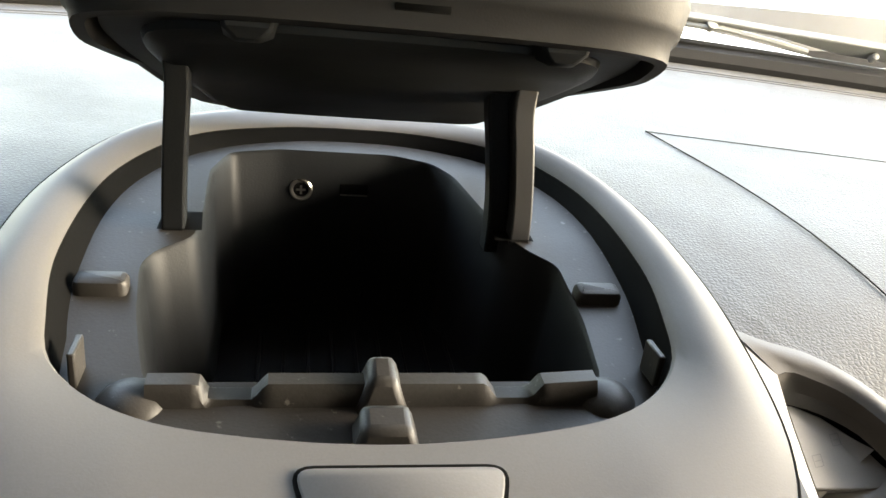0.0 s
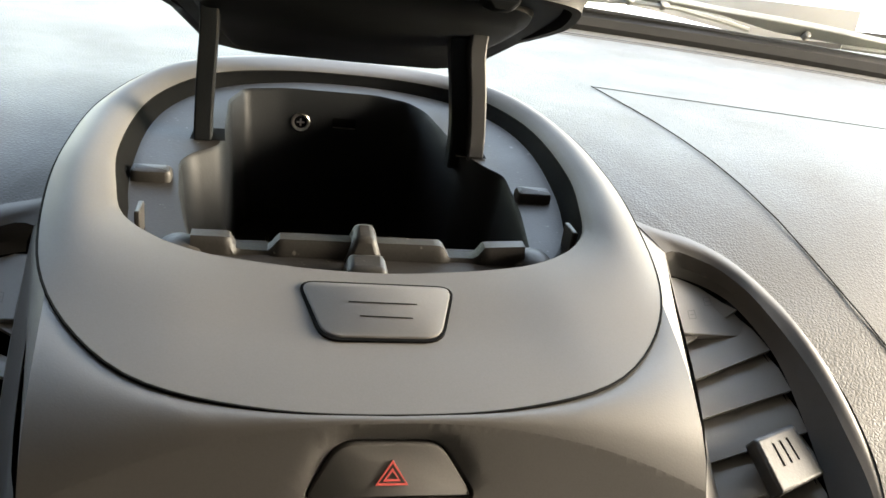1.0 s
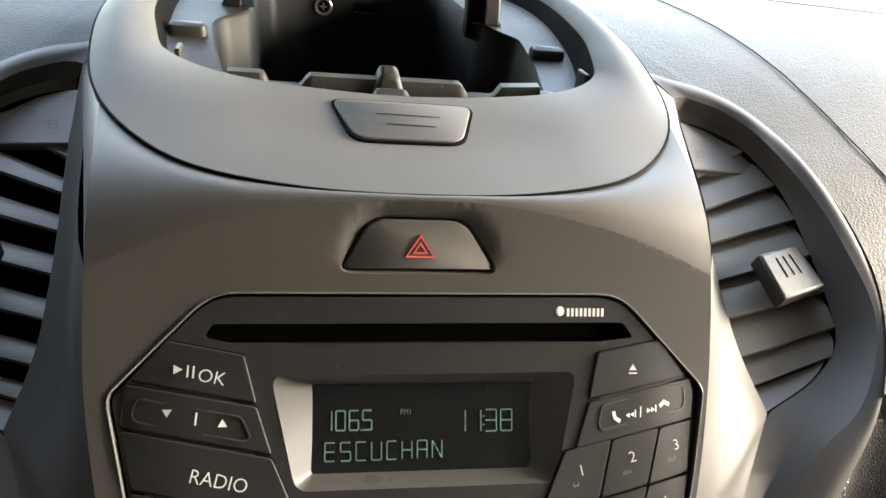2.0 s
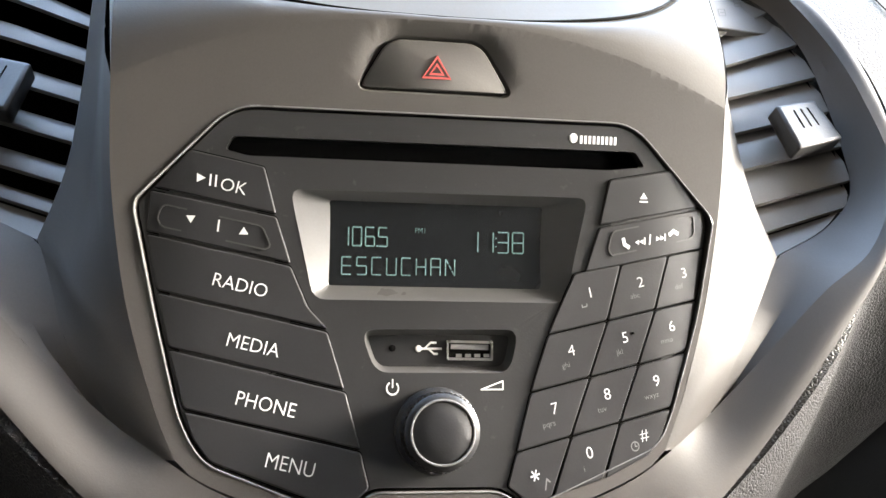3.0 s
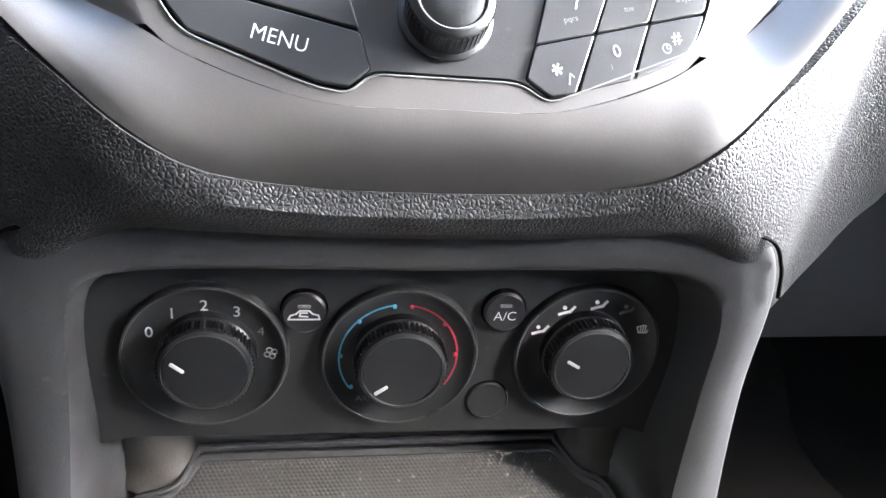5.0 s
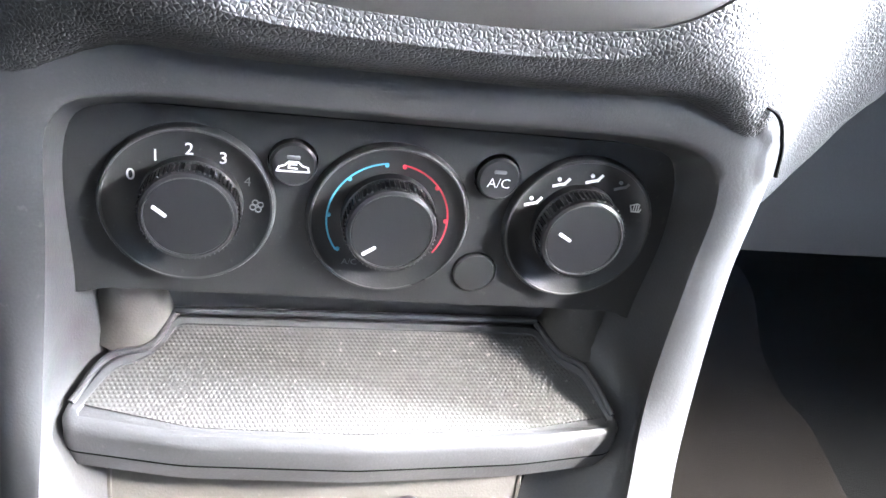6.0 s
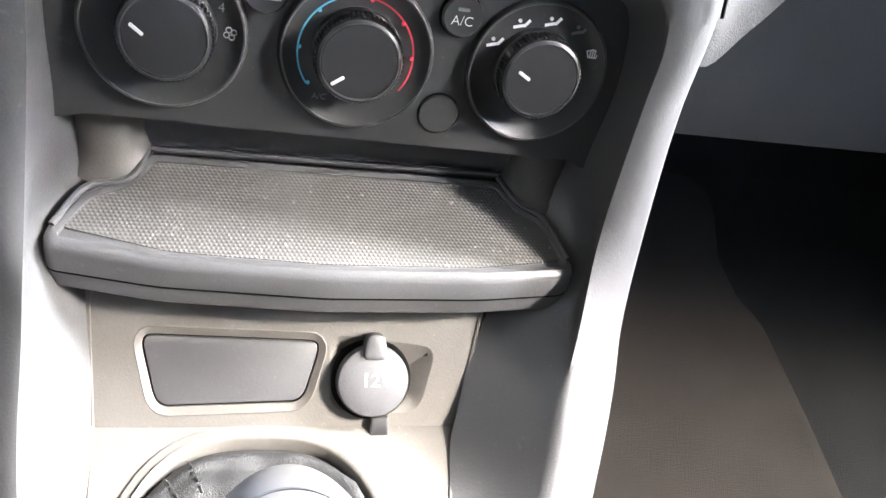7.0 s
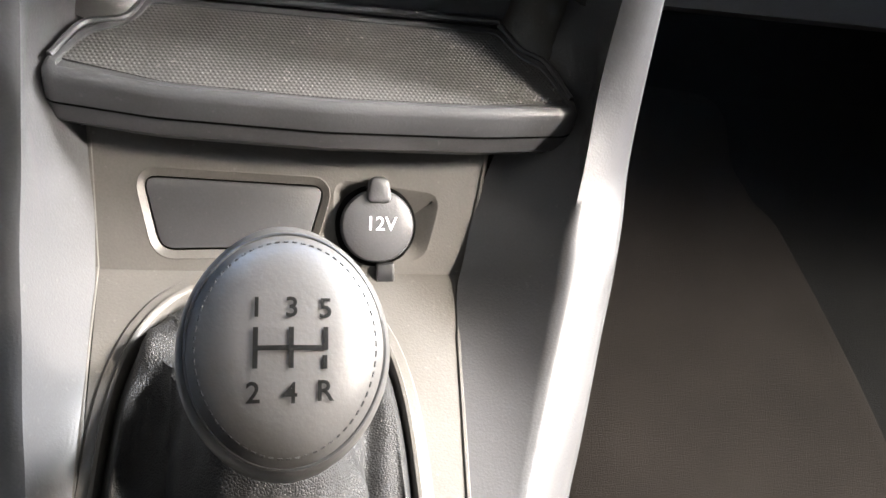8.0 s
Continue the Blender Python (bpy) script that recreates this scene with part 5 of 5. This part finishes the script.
    if k:
        part("lettering", letters("A/C", u, v - 0.0012, 0.0034, on_climate, 0.0031), WHITE, b)
    else:
        part("recirculation_symbol", strokes([[(u - 0.0050, v - 0.0018), (u - 0.0044, v - 0.0004), (u - 0.0026, v + 0.0002), (u - 0.0014, v + 0.0014), (u + 0.0016, v + 0.0014), (u + 0.0028, v + 0.0002), (u + 0.0046, v - 0.0003), (u + 0.0050, v - 0.0018), (u - 0.0050, v - 0.0018)], [(u + 0.0012, v - 0.0008), (u - 0.0014, v - 0.0006), (u - 0.0012, v + 0.0006), (u + 0.0010, v + 0.0006)]], on_climate, 0.0006, 0.0031), WHITE, b)
part("blank_plug", moved(turned([(0.0076, -0.003), (0.0076, 0.0006), (0.0070, 0.0012), (0.002, 0.0012)], 40), Matrix.Translation(on_climate(0.0331, 0.4830, 0)) @ QC), CLIMATE, climate, "round blank plug")

# ---- shelf under the controls ----
shelf = thing("console_shelf", "grey console shelf with dotted rubber mat", "shelf")
on_shelf = lambda u, v, h: Vector((u, v, 0.432 + 0.15 * (v - 0.017) + 0.25 * max(0.0, v - 0.020) + h))
board = [(-0.1032, 0.0245), (-0.1005, 0.0180), (-0.0635, 0.0115), (-0.0050, 0.0085), (0.0555, 0.0105), (0.0915, 0.0148), (0.0962, 0.0200), (0.0872, 0.0420), (0.0780, 0.0470), (0.0700, 0.0605), (-0.0720, 0.0610), (-0.0785, 0.0480), (-0.0920, 0.0430)]
bd = rounded(board, 0.006, 5)
bm = bmesh.new()
rr = loft(bm, [[on_shelf(u, v, h) for u, v in o] for o, h in ((shrink(bd, 0.012), -0.0215), (shrink(bd, 0.004), -0.0205), (shrink(bd, 0.0012), -0.0175), (shrink(bd, 0.0004), -0.0108))], closed=True)
bm.faces.new(rr[0])
part("lower_lip", bm, CONSOLE, shelf, "lower half of the shelf's lip")
bm = bmesh.new()
rr = loft(bm, [[on_shelf(u, v, h) for u, v in o] for o, h in ((shrink(bd, 0.002), -0.0104), (bd, -0.0100), (bd, -0.0030), (shrink(bd, 0.0010), -0.0006), (shrink(bd, 0.0028), 0.0004), (shrink(bd, 0.0048), 0.0), (shrink(bd, 0.0052), -0.0016))], closed=True)
bm.faces.new(rr[0])
part("upper_lip", bm, CONSOLE, shelf, "rounded lip of the shelf")
part("lip_seam", groove(shrink(bd, 0.0002), on_shelf, 0.002, -0.0110, -0.0102), GAP, shelf)
mt = rounded([(-0.0980, 0.0270), (-0.060, 0.0185), (-0.0050, 0.0155), (0.0550, 0.0175), (0.0905, 0.0230), (0.0830, 0.0405), (0.0755, 0.0450), (0.0672, 0.0580), (-0.0692, 0.0585), (-0.0755, 0.0455), (-0.0892, 0.0408)], 0.003, 4)
part("tray_floor", sheet(shrink(bd, 0.005), [], on_shelf, -0.0013), CONSOLE, shelf)
part("rubber_mat", sheet(mt, [], on_shelf, -0.0006, 0.002, 0.0), RUBBER, shelf, "dark rubber mat with raised dots")
for pts in ([(-0.0998, 0.0262), (-0.0908, 0.0422), (-0.0772, 0.0468), (-0.0706, 0.0600)], [(0.0925, 0.0225), (0.0848, 0.0415), (0.0768, 0.0462), (0.0688, 0.0595)]):
    part("mat_rim", tube([on_shelf(u, v, 0.0006) for u, v in spline(pts, 30)], 0.0013, 8), CONSOLE, shelf, "raised rim beside the mat")
for u, v in ((-0.0855, 0.0620), (0.0850, 0.0615)):
    bm = bmesh.new()
    cc = [disc(u, v, r, 24) for r in (0.0168, 0.0142, 0.0126, 0.0120)]
    loft(bm, [[on_shelf(a, b, h) for a, b in o] for o, h in zip(cc, (-0.001, 0.0020, 0.0075, 0.05))], closed=True)
    part("corner_column", bm, LOWER, shelf, "rounded column at the shelf's back corner")
part("back_wall", box(-0.10, 0.10, 0.0625, 0.066, 0.41, 0.50), CONSOLE, shelf)
part("back_ridge", tube([on_shelf(u, 0.0598, 0.0018) for u in np.linspace(-0.0705, 0.0685, 20)], 0.0014, 8), CONSOLE, shelf)

# ---- lower panel, socket and cover ----
def boot_ring(grow, lift):
    """The egg-shaped opening round the lever, grown outwards and lifted."""
    out = []
    for k in range(72):
        c, w = math.cos(2 * math.pi * k / 72), math.sin(2 * math.pi * k / 72)
        r = 1 / (abs(c) ** 2.8 + abs(w) ** 2.8) ** (1 / 2.8)
        x, y = -0.0255 + (0.0497 + grow) * r * c, -0.087 + (0.080 + grow) * r * w
        out.append(Vector((x, y, 0.3640 + 0.25 * y + lift)))
    return out


pocket = thing("pocket_panel", "warm grey lower panel with blanking cover", "panel")
lp = [(-0.0900, 0.4200), (0.0660, 0.4200), (0.0540, 0.3610), (-0.0855, 0.3640)]
blank = rounded([(-0.0712, 0.3942), (-0.0020, 0.3930), (-0.0085, 0.3718), (-0.0640, 0.3700)], 0.0055, 6)
sock = rounded([(0.0005, 0.3955), (0.0450, 0.3915), (0.0385, 0.3680), (0.0020, 0.3690)], 0.007, 6)
rb = shrink(blank, -0.0030)
part("panel", sheet(lp, [rb, sock], on_pocket, 0.0, 0.0, 0.01), LOWER, pocket)
bm = bmesh.new()
loft(bm, [[on_pocket(u, v, h) for u, v in o] for o, h in ((rb, 0.0), (shrink(rb, 0.0004), 0.0002), (shrink(blank, -0.0008), -0.0008), (blank, -0.0012), (blank, -0.0035))], closed=True)
part("cover_rim", bm, LOWER, pocket)
part("cover", plate(shrink(blank, 0.0006), on_pocket, -0.003, -0.0012, 0.0006), CONSOLE, pocket, "dark grey blanking cover")
bm = bmesh.new()
so2 = shrink(sock, 0.009)
rr = loft(bm, [[on_pocket(u, v, h) for u, v in o] for o, h in ((sock, 0.0), (shrink(sock, 0.0020), -0.0009), (shrink(sock, 0.0060), -0.0042), (so2, -0.0055))], closed=True)
bm.faces.new(rr[-1])
part("socket_recess", bm, LOWER, pocket)
part("pocket_floor", sheet([(-0.0855, 0.002), (0.0552, 0.002), (0.0512, -0.010), (0.0460, -0.060), (0.0415, -0.095), (0.0355, -0.16), (0.0300, -0.24), (-0.0740, -0.24), (-0.0765, -0.16), (-0.0800, -0.085)], [[(q.x, q.y) for q in boot_ring(0.003, 0)]], lambda u, v, h: Vector((u, v, 0.3640 + 0.25 * v + h)), 0.0, 0.0, 0.012), LOWER, pocket)

for s, edge in ((-1, [(-0.0905, 0.4200), (-0.0860, 0.3645)]), (1, [(0.0660, 0.4200), (0.0545, 0.3615)])):
    end = [(-0.0848, -0.03, 0.3565), (-0.0768, -0.16, 0.3240)] if s < 0 else [(0.0485, -0.03, 0.3565), (0.0350, -0.16, 0.3240)]
    part("panel_edge", tube([on_pocket(u, v, 0.0) for u, v in edge] + [Vector(q) for q in end], 0.0009, 6), LOWER, pocket, "light edge of the panel")
socket = thing("power_socket", "round capped power socket marked 12V", "power socket")
PM = Matrix.Translation(on_pocket(0.0181, 0.3800, -0.004)) @ Matrix.Rotation(radians(58), 4, "X")
part("collar", moved(turned([(0.0165, 0), (0.0165, 0.0035), (0.0155, 0.005), (0.0148, 0.005)], 48), PM), GAP, socket, "black socket collar")
cap = part("cap", moved(turned([(0.0145, 0.003), (0.0145, 0.0085), (0.0138, 0.0098), (0.0110, 0.0108), (0.004, 0.0114), (0.001, 0.0114)], 48), PM), CONSOLE, socket, "grey domed socket cap")
bm = bmesh.new()
tabp = rounded([(-0.0052, 0.009), (0.0052, 0.009), (0.0036, 0.0195), (-0.0036, 0.0195)], 0.003, 5)
part("pull_tab", moved(plate(tabp, lambda u, v, h: Vector((u, v, h)), 0.006, 0.0122, 0.0015), PM), CONSOLE, socket)
part("hinge_strap", moved(plate(rounded([(-0.0030, -0.0215), (0.0050, -0.0210), (0.0046, -0.0130), (-0.0028, -0.0135)], 0.001, 3), lambda u, v, h: Vector((u + 0.003, v - 0.0015, h)), 0.003, 0.0070, 0.0010), PM), KNOB, socket, "dark rubber strap under the cap")
part("lettering", letters("12V", 0.0010, 0.0008, 0.0054, lambda u, v, h: PM @ Vector((u, v, h)), 0.0116, weight=0.006), WHITE, cap)

# ---- gear lever ----
lever = thing("gear_lever", "leather-wrapped gear lever with five-speed pattern", "gear lever")
GC = Vector((-0.0228, -0.1190, 0.4330))
GM = Matrix.Translation(GC) @ Matrix.Rotation(radians(40), 4, "X")


SHAPE = spline([(0.0, 0.0100, 0.0100, -0.0400), (0.10, 0.0130, 0.0120, -0.0340), (0.25, 0.0205, 0.0180, -0.0265), (0.42, 0.0238, 0.0245, -0.0170), (0.56, 0.0240, 0.0270, -0.0085), (0.70, 0.0225, 0.0262, -0.0015), (0.82, 0.0180, 0.0218, 0.0032), (0.92, 0.0110, 0.0138, 0.0058), (1.0, 0.0006, 0.0006, 0.0068)], 40)


def knob_at(a, b):
    """The knob's skin: a round it, b from its foot (0) to its crown (1)."""
    wx, wy, z = [float(np.interp(b, SHAPE[:, 0], SHAPE[:, i])) for i in (1, 2, 3)]
    c, s = math.cos(a), math.sin(a)
    return Vector((1.03 * wx * c * (1 - 0.04 * max(0, -s) ** 1.5) + 0.0005, 1.04 * wy * s - 0.0022 + (0.0065 * max(0, s) ** 2 - 0.0028 * max(0, -s) ** 2) * math.exp(-((b - 0.40) / 0.17) ** 2), z))


bm = bmesh.new()
rr = loft(bm, [[knob_at(2 * math.pi * i / 96, b) for i in range(96)] for b in SHAPE[:, 0]], closed=True)
bm.faces.new(rr[-1])
bm.faces.new(rr[0])
knob = part("knob", moved(bm, GM), LEATHER, lever, "grey leather knob with embossed gear numbers")


def skin(u, v, h):
    """A point on the crown of the knob over (u, v)."""
    lo, hi = 0.56, 1.0
    for k in range(30):
        b = (lo + hi) / 2
        wx, wy = [float(np.interp(b, SHAPE[:, 0], SHAPE[:, i])) for i in (1, 2)]
        inside = ((u - 0.0005) / wx / 1.03) ** 2 + ((v + 0.0022) / wy / 1.04) ** 2 < 1
        lo, hi = (b, hi) if inside else (lo, b)
    return GM @ Vector((u, v, float(np.interp(lo, SHAPE[:, 0], SHAPE[:, 3])) + h))


part("stitch_line", tube([GM @ (knob_at(2 * math.pi * i / 80, 0.735) * 1.002) for i in range(80)], 0.0005, 6, True), TRIM, knob, "dark seam round the crown")
for i in range(64):
    a, b = 2 * math.pi * i / 64, 2 * math.pi * (i + 0.55) / 64
    part("stitch", tube([GM @ (knob_at(a, 0.795) * 1.004), GM @ (knob_at(b, 0.795) * 1.004)], 0.00022, 5), BOOT, knob)
W = [(-0.0065, 0.0012, -0.0065, -0.0070), (0.0011, 0.0012, 0.0011, -0.0070), (0.0086, 0.0012, 0.0086, -0.0030), (0.0084, -0.0050, 0.0084, -0.0072)]
# dark strokes on the skin paint the shading of engraved marks
part("shift_pattern", strokes([[(a, b + (d - b) * k / 4), (c, b + (d - b) * (k + 1) / 4)] for a, b, c, d in W for k in range(4)] + [[(-0.0065 + 0.0151 * k / 8, -0.0030), (-0.0065 + 0.0151 * (k + 1) / 8, -0.0030)] for k in range(8)], skin, 0.0011, 0.0003), ENGRAVE_SHADE, knob, "shift lines with their engraved shading painted dark")
for text, u, v in (("1", -0.0064, 0.0064), ("3", 0.0012, 0.0064), ("5", 0.0086, 0.0062), ("2", -0.0068, -0.0121), ("4", 0.0010, -0.0123), ("R", 0.0084, -0.0119)):
    part("gear_number", letters(text, u, v - 0.0006, 0.0044, skin, 0.0003, weight=0.016), ENGRAVE_SHADE, knob)
part("collar", moved(turned([(0.0125, -0.058), (0.0125, -0.046), (0.0115, -0.040), (0.0105, -0.038)], 32), GM), BOOT, lever, "stitched leather collar")

base_ring, neck = boot_ring(-0.001, -0.004), GM @ Vector((0, 0, -0.050))
bm = bmesh.new()
rows = []
for f in np.linspace(0, 1, 40):
    ring = []
    for k, q in enumerate(base_ring):
        a = 2 * math.pi * k / 72
        end = neck + Vector((0.0125 * math.cos(a), 0.0125 * math.sin(a), 0.003 * math.sin(a)))
        out = Vector((q.x - neck.x, q.y - neck.y, 0)).normalized()
        p = q.lerp(end, f ** 1.15)
        p.z = q.z + (end.z - q.z) * f ** 2.4
        # the leather stands up from the rim to a sharp brim, then sinks in folds towards the neck
        brim = f / 0.17 if f < 0.17 else max(0.0, 1 - (f - 0.17) / 0.40) ** 1.5
        p.z += 0.0115 * (0.40 + 0.60 * abs(math.cos(a)) ** 1.5) * brim
        p += out * (0.0006 * math.sin(math.pi * min(1.0, f / 0.34)) - 0.004 * math.exp(-((f - 0.42) / 0.10) ** 2))
        # an upright fold at each far corner and slack creases across the sides
        for c0, w0, h0 in ((2.42, 0.10, 0.0055), (0.70, 0.10, 0.0040), (3.55, 0.16, 0.0035), (5.75, 0.16, 0.0035)):
            p += (out * 0.6 + Vector((0, 0, 1))) * h0 * math.exp(-((a - c0 - 0.35 * f) / w0) ** 2) * math.sin(math.pi * min(1.0, f / 0.8))
        p.z += (0.0016 * math.sin(3 * a + 26 * f) + 0.0007 * math.sin(17 * a - 12 * f)) * math.sin(math.pi * f) ** 0.8
        ring.append(p)
    rows.append(ring)
loft(bm, rows, closed=True, across=2)
boot = part("boot", bm, BOOT, lever, "creased black leather boot", sharp=70)
for k in (24, 26):
    seam = [rows[j][k] + Vector((0, 0.0004, 0.0006)) for j in range(2, 36, 2)]
    for a, b in zip(seam, seam[1:]):
        part("stitch", tube([a, a.lerp(b, 0.6)], 0.0003, 5), TRIM, boot)
bm = bmesh.new()
loft(bm, [boot_ring(g, z) for g, z in ((-0.0006, -0.006), (-0.0004, 0.0010), (0.0004, 0.0020), (0.0016, 0.0022), (0.0022, 0.0012), (0.0052, 0.0010), (0.0062, -0.0002))], closed=True)
part("boot_rim", bm, LOWER, lever, "stepped plastic rim round the boot")

# ---- footwell ----
FLOOR_Z = lambda v: 0.286 + max(0, v - 0.42) * 0.8 - 0.35 * min(0.45, max(0, 0.2 - v))
floor = tagged(part("floor", sheet([(-0.9, -1.9), (0.9, -1.9), (0.9, 0.95), (-0.9, 0.95)], [], lambda u, v, h: Vector((u, v, FLOOR_Z(v) + h)), 0.0, 0.02, 0.1), CARPET, None), "dark carpeted car floor", "floor", kind="structure")
fm = rounded([(0.135, -0.60), (0.135, 0.30), (0.15, 0.385), (0.30, 0.388), (0.380, 0.372), (0.374, 0.325), (0.331, 0.232), (0.324, 0.192), (0.338, 0.172), (0.345, 0.102), (0.348, 0.040), (0.345, -0.12), (0.345, -0.60)], 0.03, 6)
mat_ob = part("floor_mat", plate(fm, lambda u, v, h: Vector((u, v, FLOOR_Z(v) + h)), 0.0, 0.012, 0.004, 0.04), MATCARPET, None)
tagged(mat_ob, "brown-grey carpet mat on the passenger floor", "floor mat")

# ---- shell of the car ----
shell = thing("car_shell", "grey car cabin with open window bays", "car body", kind="structure")
for s in (1, -1):
    part("door", box(s * 0.74 - 0.03, s * 0.74 + 0.03, -1.95, 0.75, 0.05, 0.79), TRIM, shell, "dark door trim")
    part("center_pillar", box(s * 0.739 - 0.028, s * 0.739 + 0.028, -0.76, -0.66, 0.791, 1.24), SHELL, shell)
    # unseen wall, added across the rear side windows against fill light
    part("rear_bay_blocker", box(s * 0.739 - 0.028, s * 0.739 + 0.028, -1.95, -0.761, 0.791, 1.24), TRIM, shell)
    part("side_rail", box(s * 0.695 - 0.075, s * 0.695 + 0.075, -1.9, 0.10, 1.2405, 1.2995), SHELL, shell)
    part("windscreen_pillar", tube([(s * 0.75, 0.37, 0.76), (s * 0.71, 0.27, 1.02), (s * 0.66, 0.10, 1.27)], 0.035, 10), SHELL, shell)
# unseen walls, added to leave only slots for sun and sky
part("side_blocker", box(0.712, 0.768, -0.659, 0.24, 1.03, 1.24), TRIM, shell, "unseen dark wall that narrows the side window")
part("side_blocker", box(0.713, 0.767, -0.30, -0.05, 0.791, 1.03), TRIM, shell)
part("side_blocker", box(0.713, 0.767, -0.659, -0.48, 0.791, 1.03), TRIM, shell)
# unseen walls, added to keep light out on the driver's side
part("driver_blocker", box(-0.768, -0.712, -0.20, 0.75, 0.791, 1.24), TRIM, shell, "unseen dark wall across the driver window")
part("driver_blocker", box(-0.767, -0.713, -0.659, -0.20, 0.791, 1.24), TRIM, shell)
part("roof", box(-0.68, 0.68, -1.95, 0.12, 1.30, 1.33), SHELL, shell, "grey roof lining")
# unseen panel, added to cut light from the windscreen's upper part
bm = bmesh.new()
loft(bm, [[(x, y, z) for x in (-0.64, 0.64)] for y, z in ((0.115, 1.285), (0.275, 1.095), (0.280, 1.105), (0.13, 1.300))])
part("header_blocker", bm, TRIM, shell, "unseen dark panel that cuts high windscreen light")
# unseen full-width wall, added where the seats stand to block light
part("rear_light_blocker", box(-0.70, 0.70, -0.62, -0.56, 0.05, 0.95), CLOTH, shell, "unseen dark wall at the front seats that blocks rear light")
part("rear_panel", box(-0.74, 0.74, -1.98, -1.92, 0.05, 0.95), TRIM, shell)
part("firewall", box(-0.76, 0.76, 0.93, 0.97, 0.05, 0.74), TRIM, shell)
bm = bmesh.new()
loft(bm, [[(x, seal_y(x) + 0.004, 0.757) for x in np.linspace(-0.75, 0.75, 24)], [(x * 0.95, 0.345 - 0.10 * (x / 0.75) ** 2, 1.03) for x in np.linspace(-0.75, 0.75, 24)], [(x * 0.87, 0.11, 1.30) for x in np.linspace(-0.75, 0.75, 24)]], across=4)
pane = part("windscreen", bm, GLASS, shell, "clear windscreen")
pane.visible_shadow = False
part("windscreen_seal", tube([(x, seal_y(x), 0.7555) for x in np.linspace(-0.75, 0.75, 70)], 0.0095, 8), SEAL, shell, "black rubber windscreen seal")
part("scuttle", sheet([(-0.74, -0.02), (0.74, -0.02), (0.74, 0.06), (-0.74, 0.06)], [], lambda u, v, h: Vector((u, seal_y(u) + v, 0.735 + h)), 0.0, 0.02, 0.05), SEAL, shell)
part("bonnet", sheet([(-0.75, 0.03), (0.75, 0.03), (0.70, 1.05), (-0.70, 1.05)], [], lambda u, v, h: Vector((u, seal_y(u * (1 - 0.5 * v)) + v, 0.752 - 0.16 * (v / 1.0) ** 2 - 0.05 * (u / 0.75) ** 2 + h)), 0.0, 0.02, 0.05), PAINT, shell, "white painted bonnet")


def wiper():
    w = thing("wiper", "weathered grey windscreen wiper with bridged blade", "wiper")

    def at(x, up, fwd):
        """A point over the glass at x: up the pane, and out from it."""
        return Vector((x, seal_y(x) + 0.006 - 0.79 * up + 0.61 * fwd, 0.757 + 0.61 * up + 0.79 * fwd))

    bm = bmesh.new()
    rows = []
    for x, up, wd in ((0.20, 0.030, 0.0025), (0.29, 0.026, 0.0030), (0.345, 0.022, 0.0035), (0.375, 0.017, 0.0080), (0.42, 0.014, 0.0085), (0.46, 0.012, 0.0060), (0.54, 0.010, 0.0045), (0.66, 0.010, 0.0045)):
        rows.append([at(x, up + d, f) for d, f in ((-wd, 0.012), (wd, 0.012), (wd, 0.017), (-wd, 0.017))])
    loft(bm, rows, closed=True, caps=True, across=3)
    part("arm", bm, ALUWIPE, w, "grey wiper arm", bevel=0.0008)
    part("rivet", moved(turned([(0.0028, -0.004), (0.0028, 0.002), (0.0015, 0.003)], 14), Matrix.Translation(at(0.405, 0.015, 0.010)) @ Matrix.Rotation(radians(50), 4, "X")), TYRE, w)
    part("blade", tube([at(x, 0.010 - 0.02 * (x - 0.3), 0.004) for x in np.linspace(0.19, 0.70, 24)], 0.0022, 6), SEAL, w, "black rubber blade")
    part("bridge", tube([at(x, u, 0.010) for x, u in ((0.225, 0.016), (0.27, 0.024), (0.30, 0.024), (0.345, 0.014), (0.365, 0.008))], 0.0022, 6), ALUWIPE, w)
    part("bridge", tube([at(x, u, 0.010) for x, u in ((0.435, 0.006), (0.47, 0.009), (0.52, 0.009), (0.56, 0.004))], 0.0022, 6), ALUWIPE, w)
    for x in (0.262, 0.290):
        part("hinge", moved(turned([(0.0045, -0.003), (0.0045, 0.003), (0.002, 0.004)], 14), Matrix.Translation(at(x, 0.024, 0.012)) @ Matrix.Rotation(radians(50), 4, "X")), ALUWIPE, w, "round joint of the wiper")


wiper()

# ---- outside ----
ground = tagged(part("ground", sheet([(-60, -60), (60, -60), (60, 60), (-60, 60)], [], lambda u, v, h: Vector((u, v, -0.25 + h)), 0.0, 0.0, 30), GROUND, None), "pale sunlit concrete ground", "ground", kind="structure")

# beam stands in for a far yellow shape, taken for a vehicle
barrier = thing("yellow_stand_in", "pale yellow stand-in beam with grey rounded end", "barrier")
BC = Vector((3.62, 5.0, 0.46))
beam = rounded([(-0.17, -0.17), (0.17, -0.17), (0.17, 0.17), (-0.17, 0.17)], 0.06, 5)
bm = bmesh.new()
loft(bm, [[BC + Vector((x, a, b)) for a, b in beam] for x in (-0.08, 2.4)], closed=True, caps=True)
part("beam", bm, YELLOW, barrier, bevel=0.01)
bm = moved(turned([(0.15, 0), (0.15, 0.09), (0.13, 0.13), (0.05, 0.15), (0.02, 0.15)], 28), Matrix.Translation(BC + Vector((-0.08, -0.02, -0.06))) @ Matrix.Rotation(radians(-90), 4, "Y"))
part("end_cap", bm, TYRE, barrier, "grey rounded end cap")
# unseen post, added to hold the beam up
part("post", box(4.6, 4.9, 4.9, 5.1, -0.25, 0.31), YELLOW, barrier, bevel=0.01)
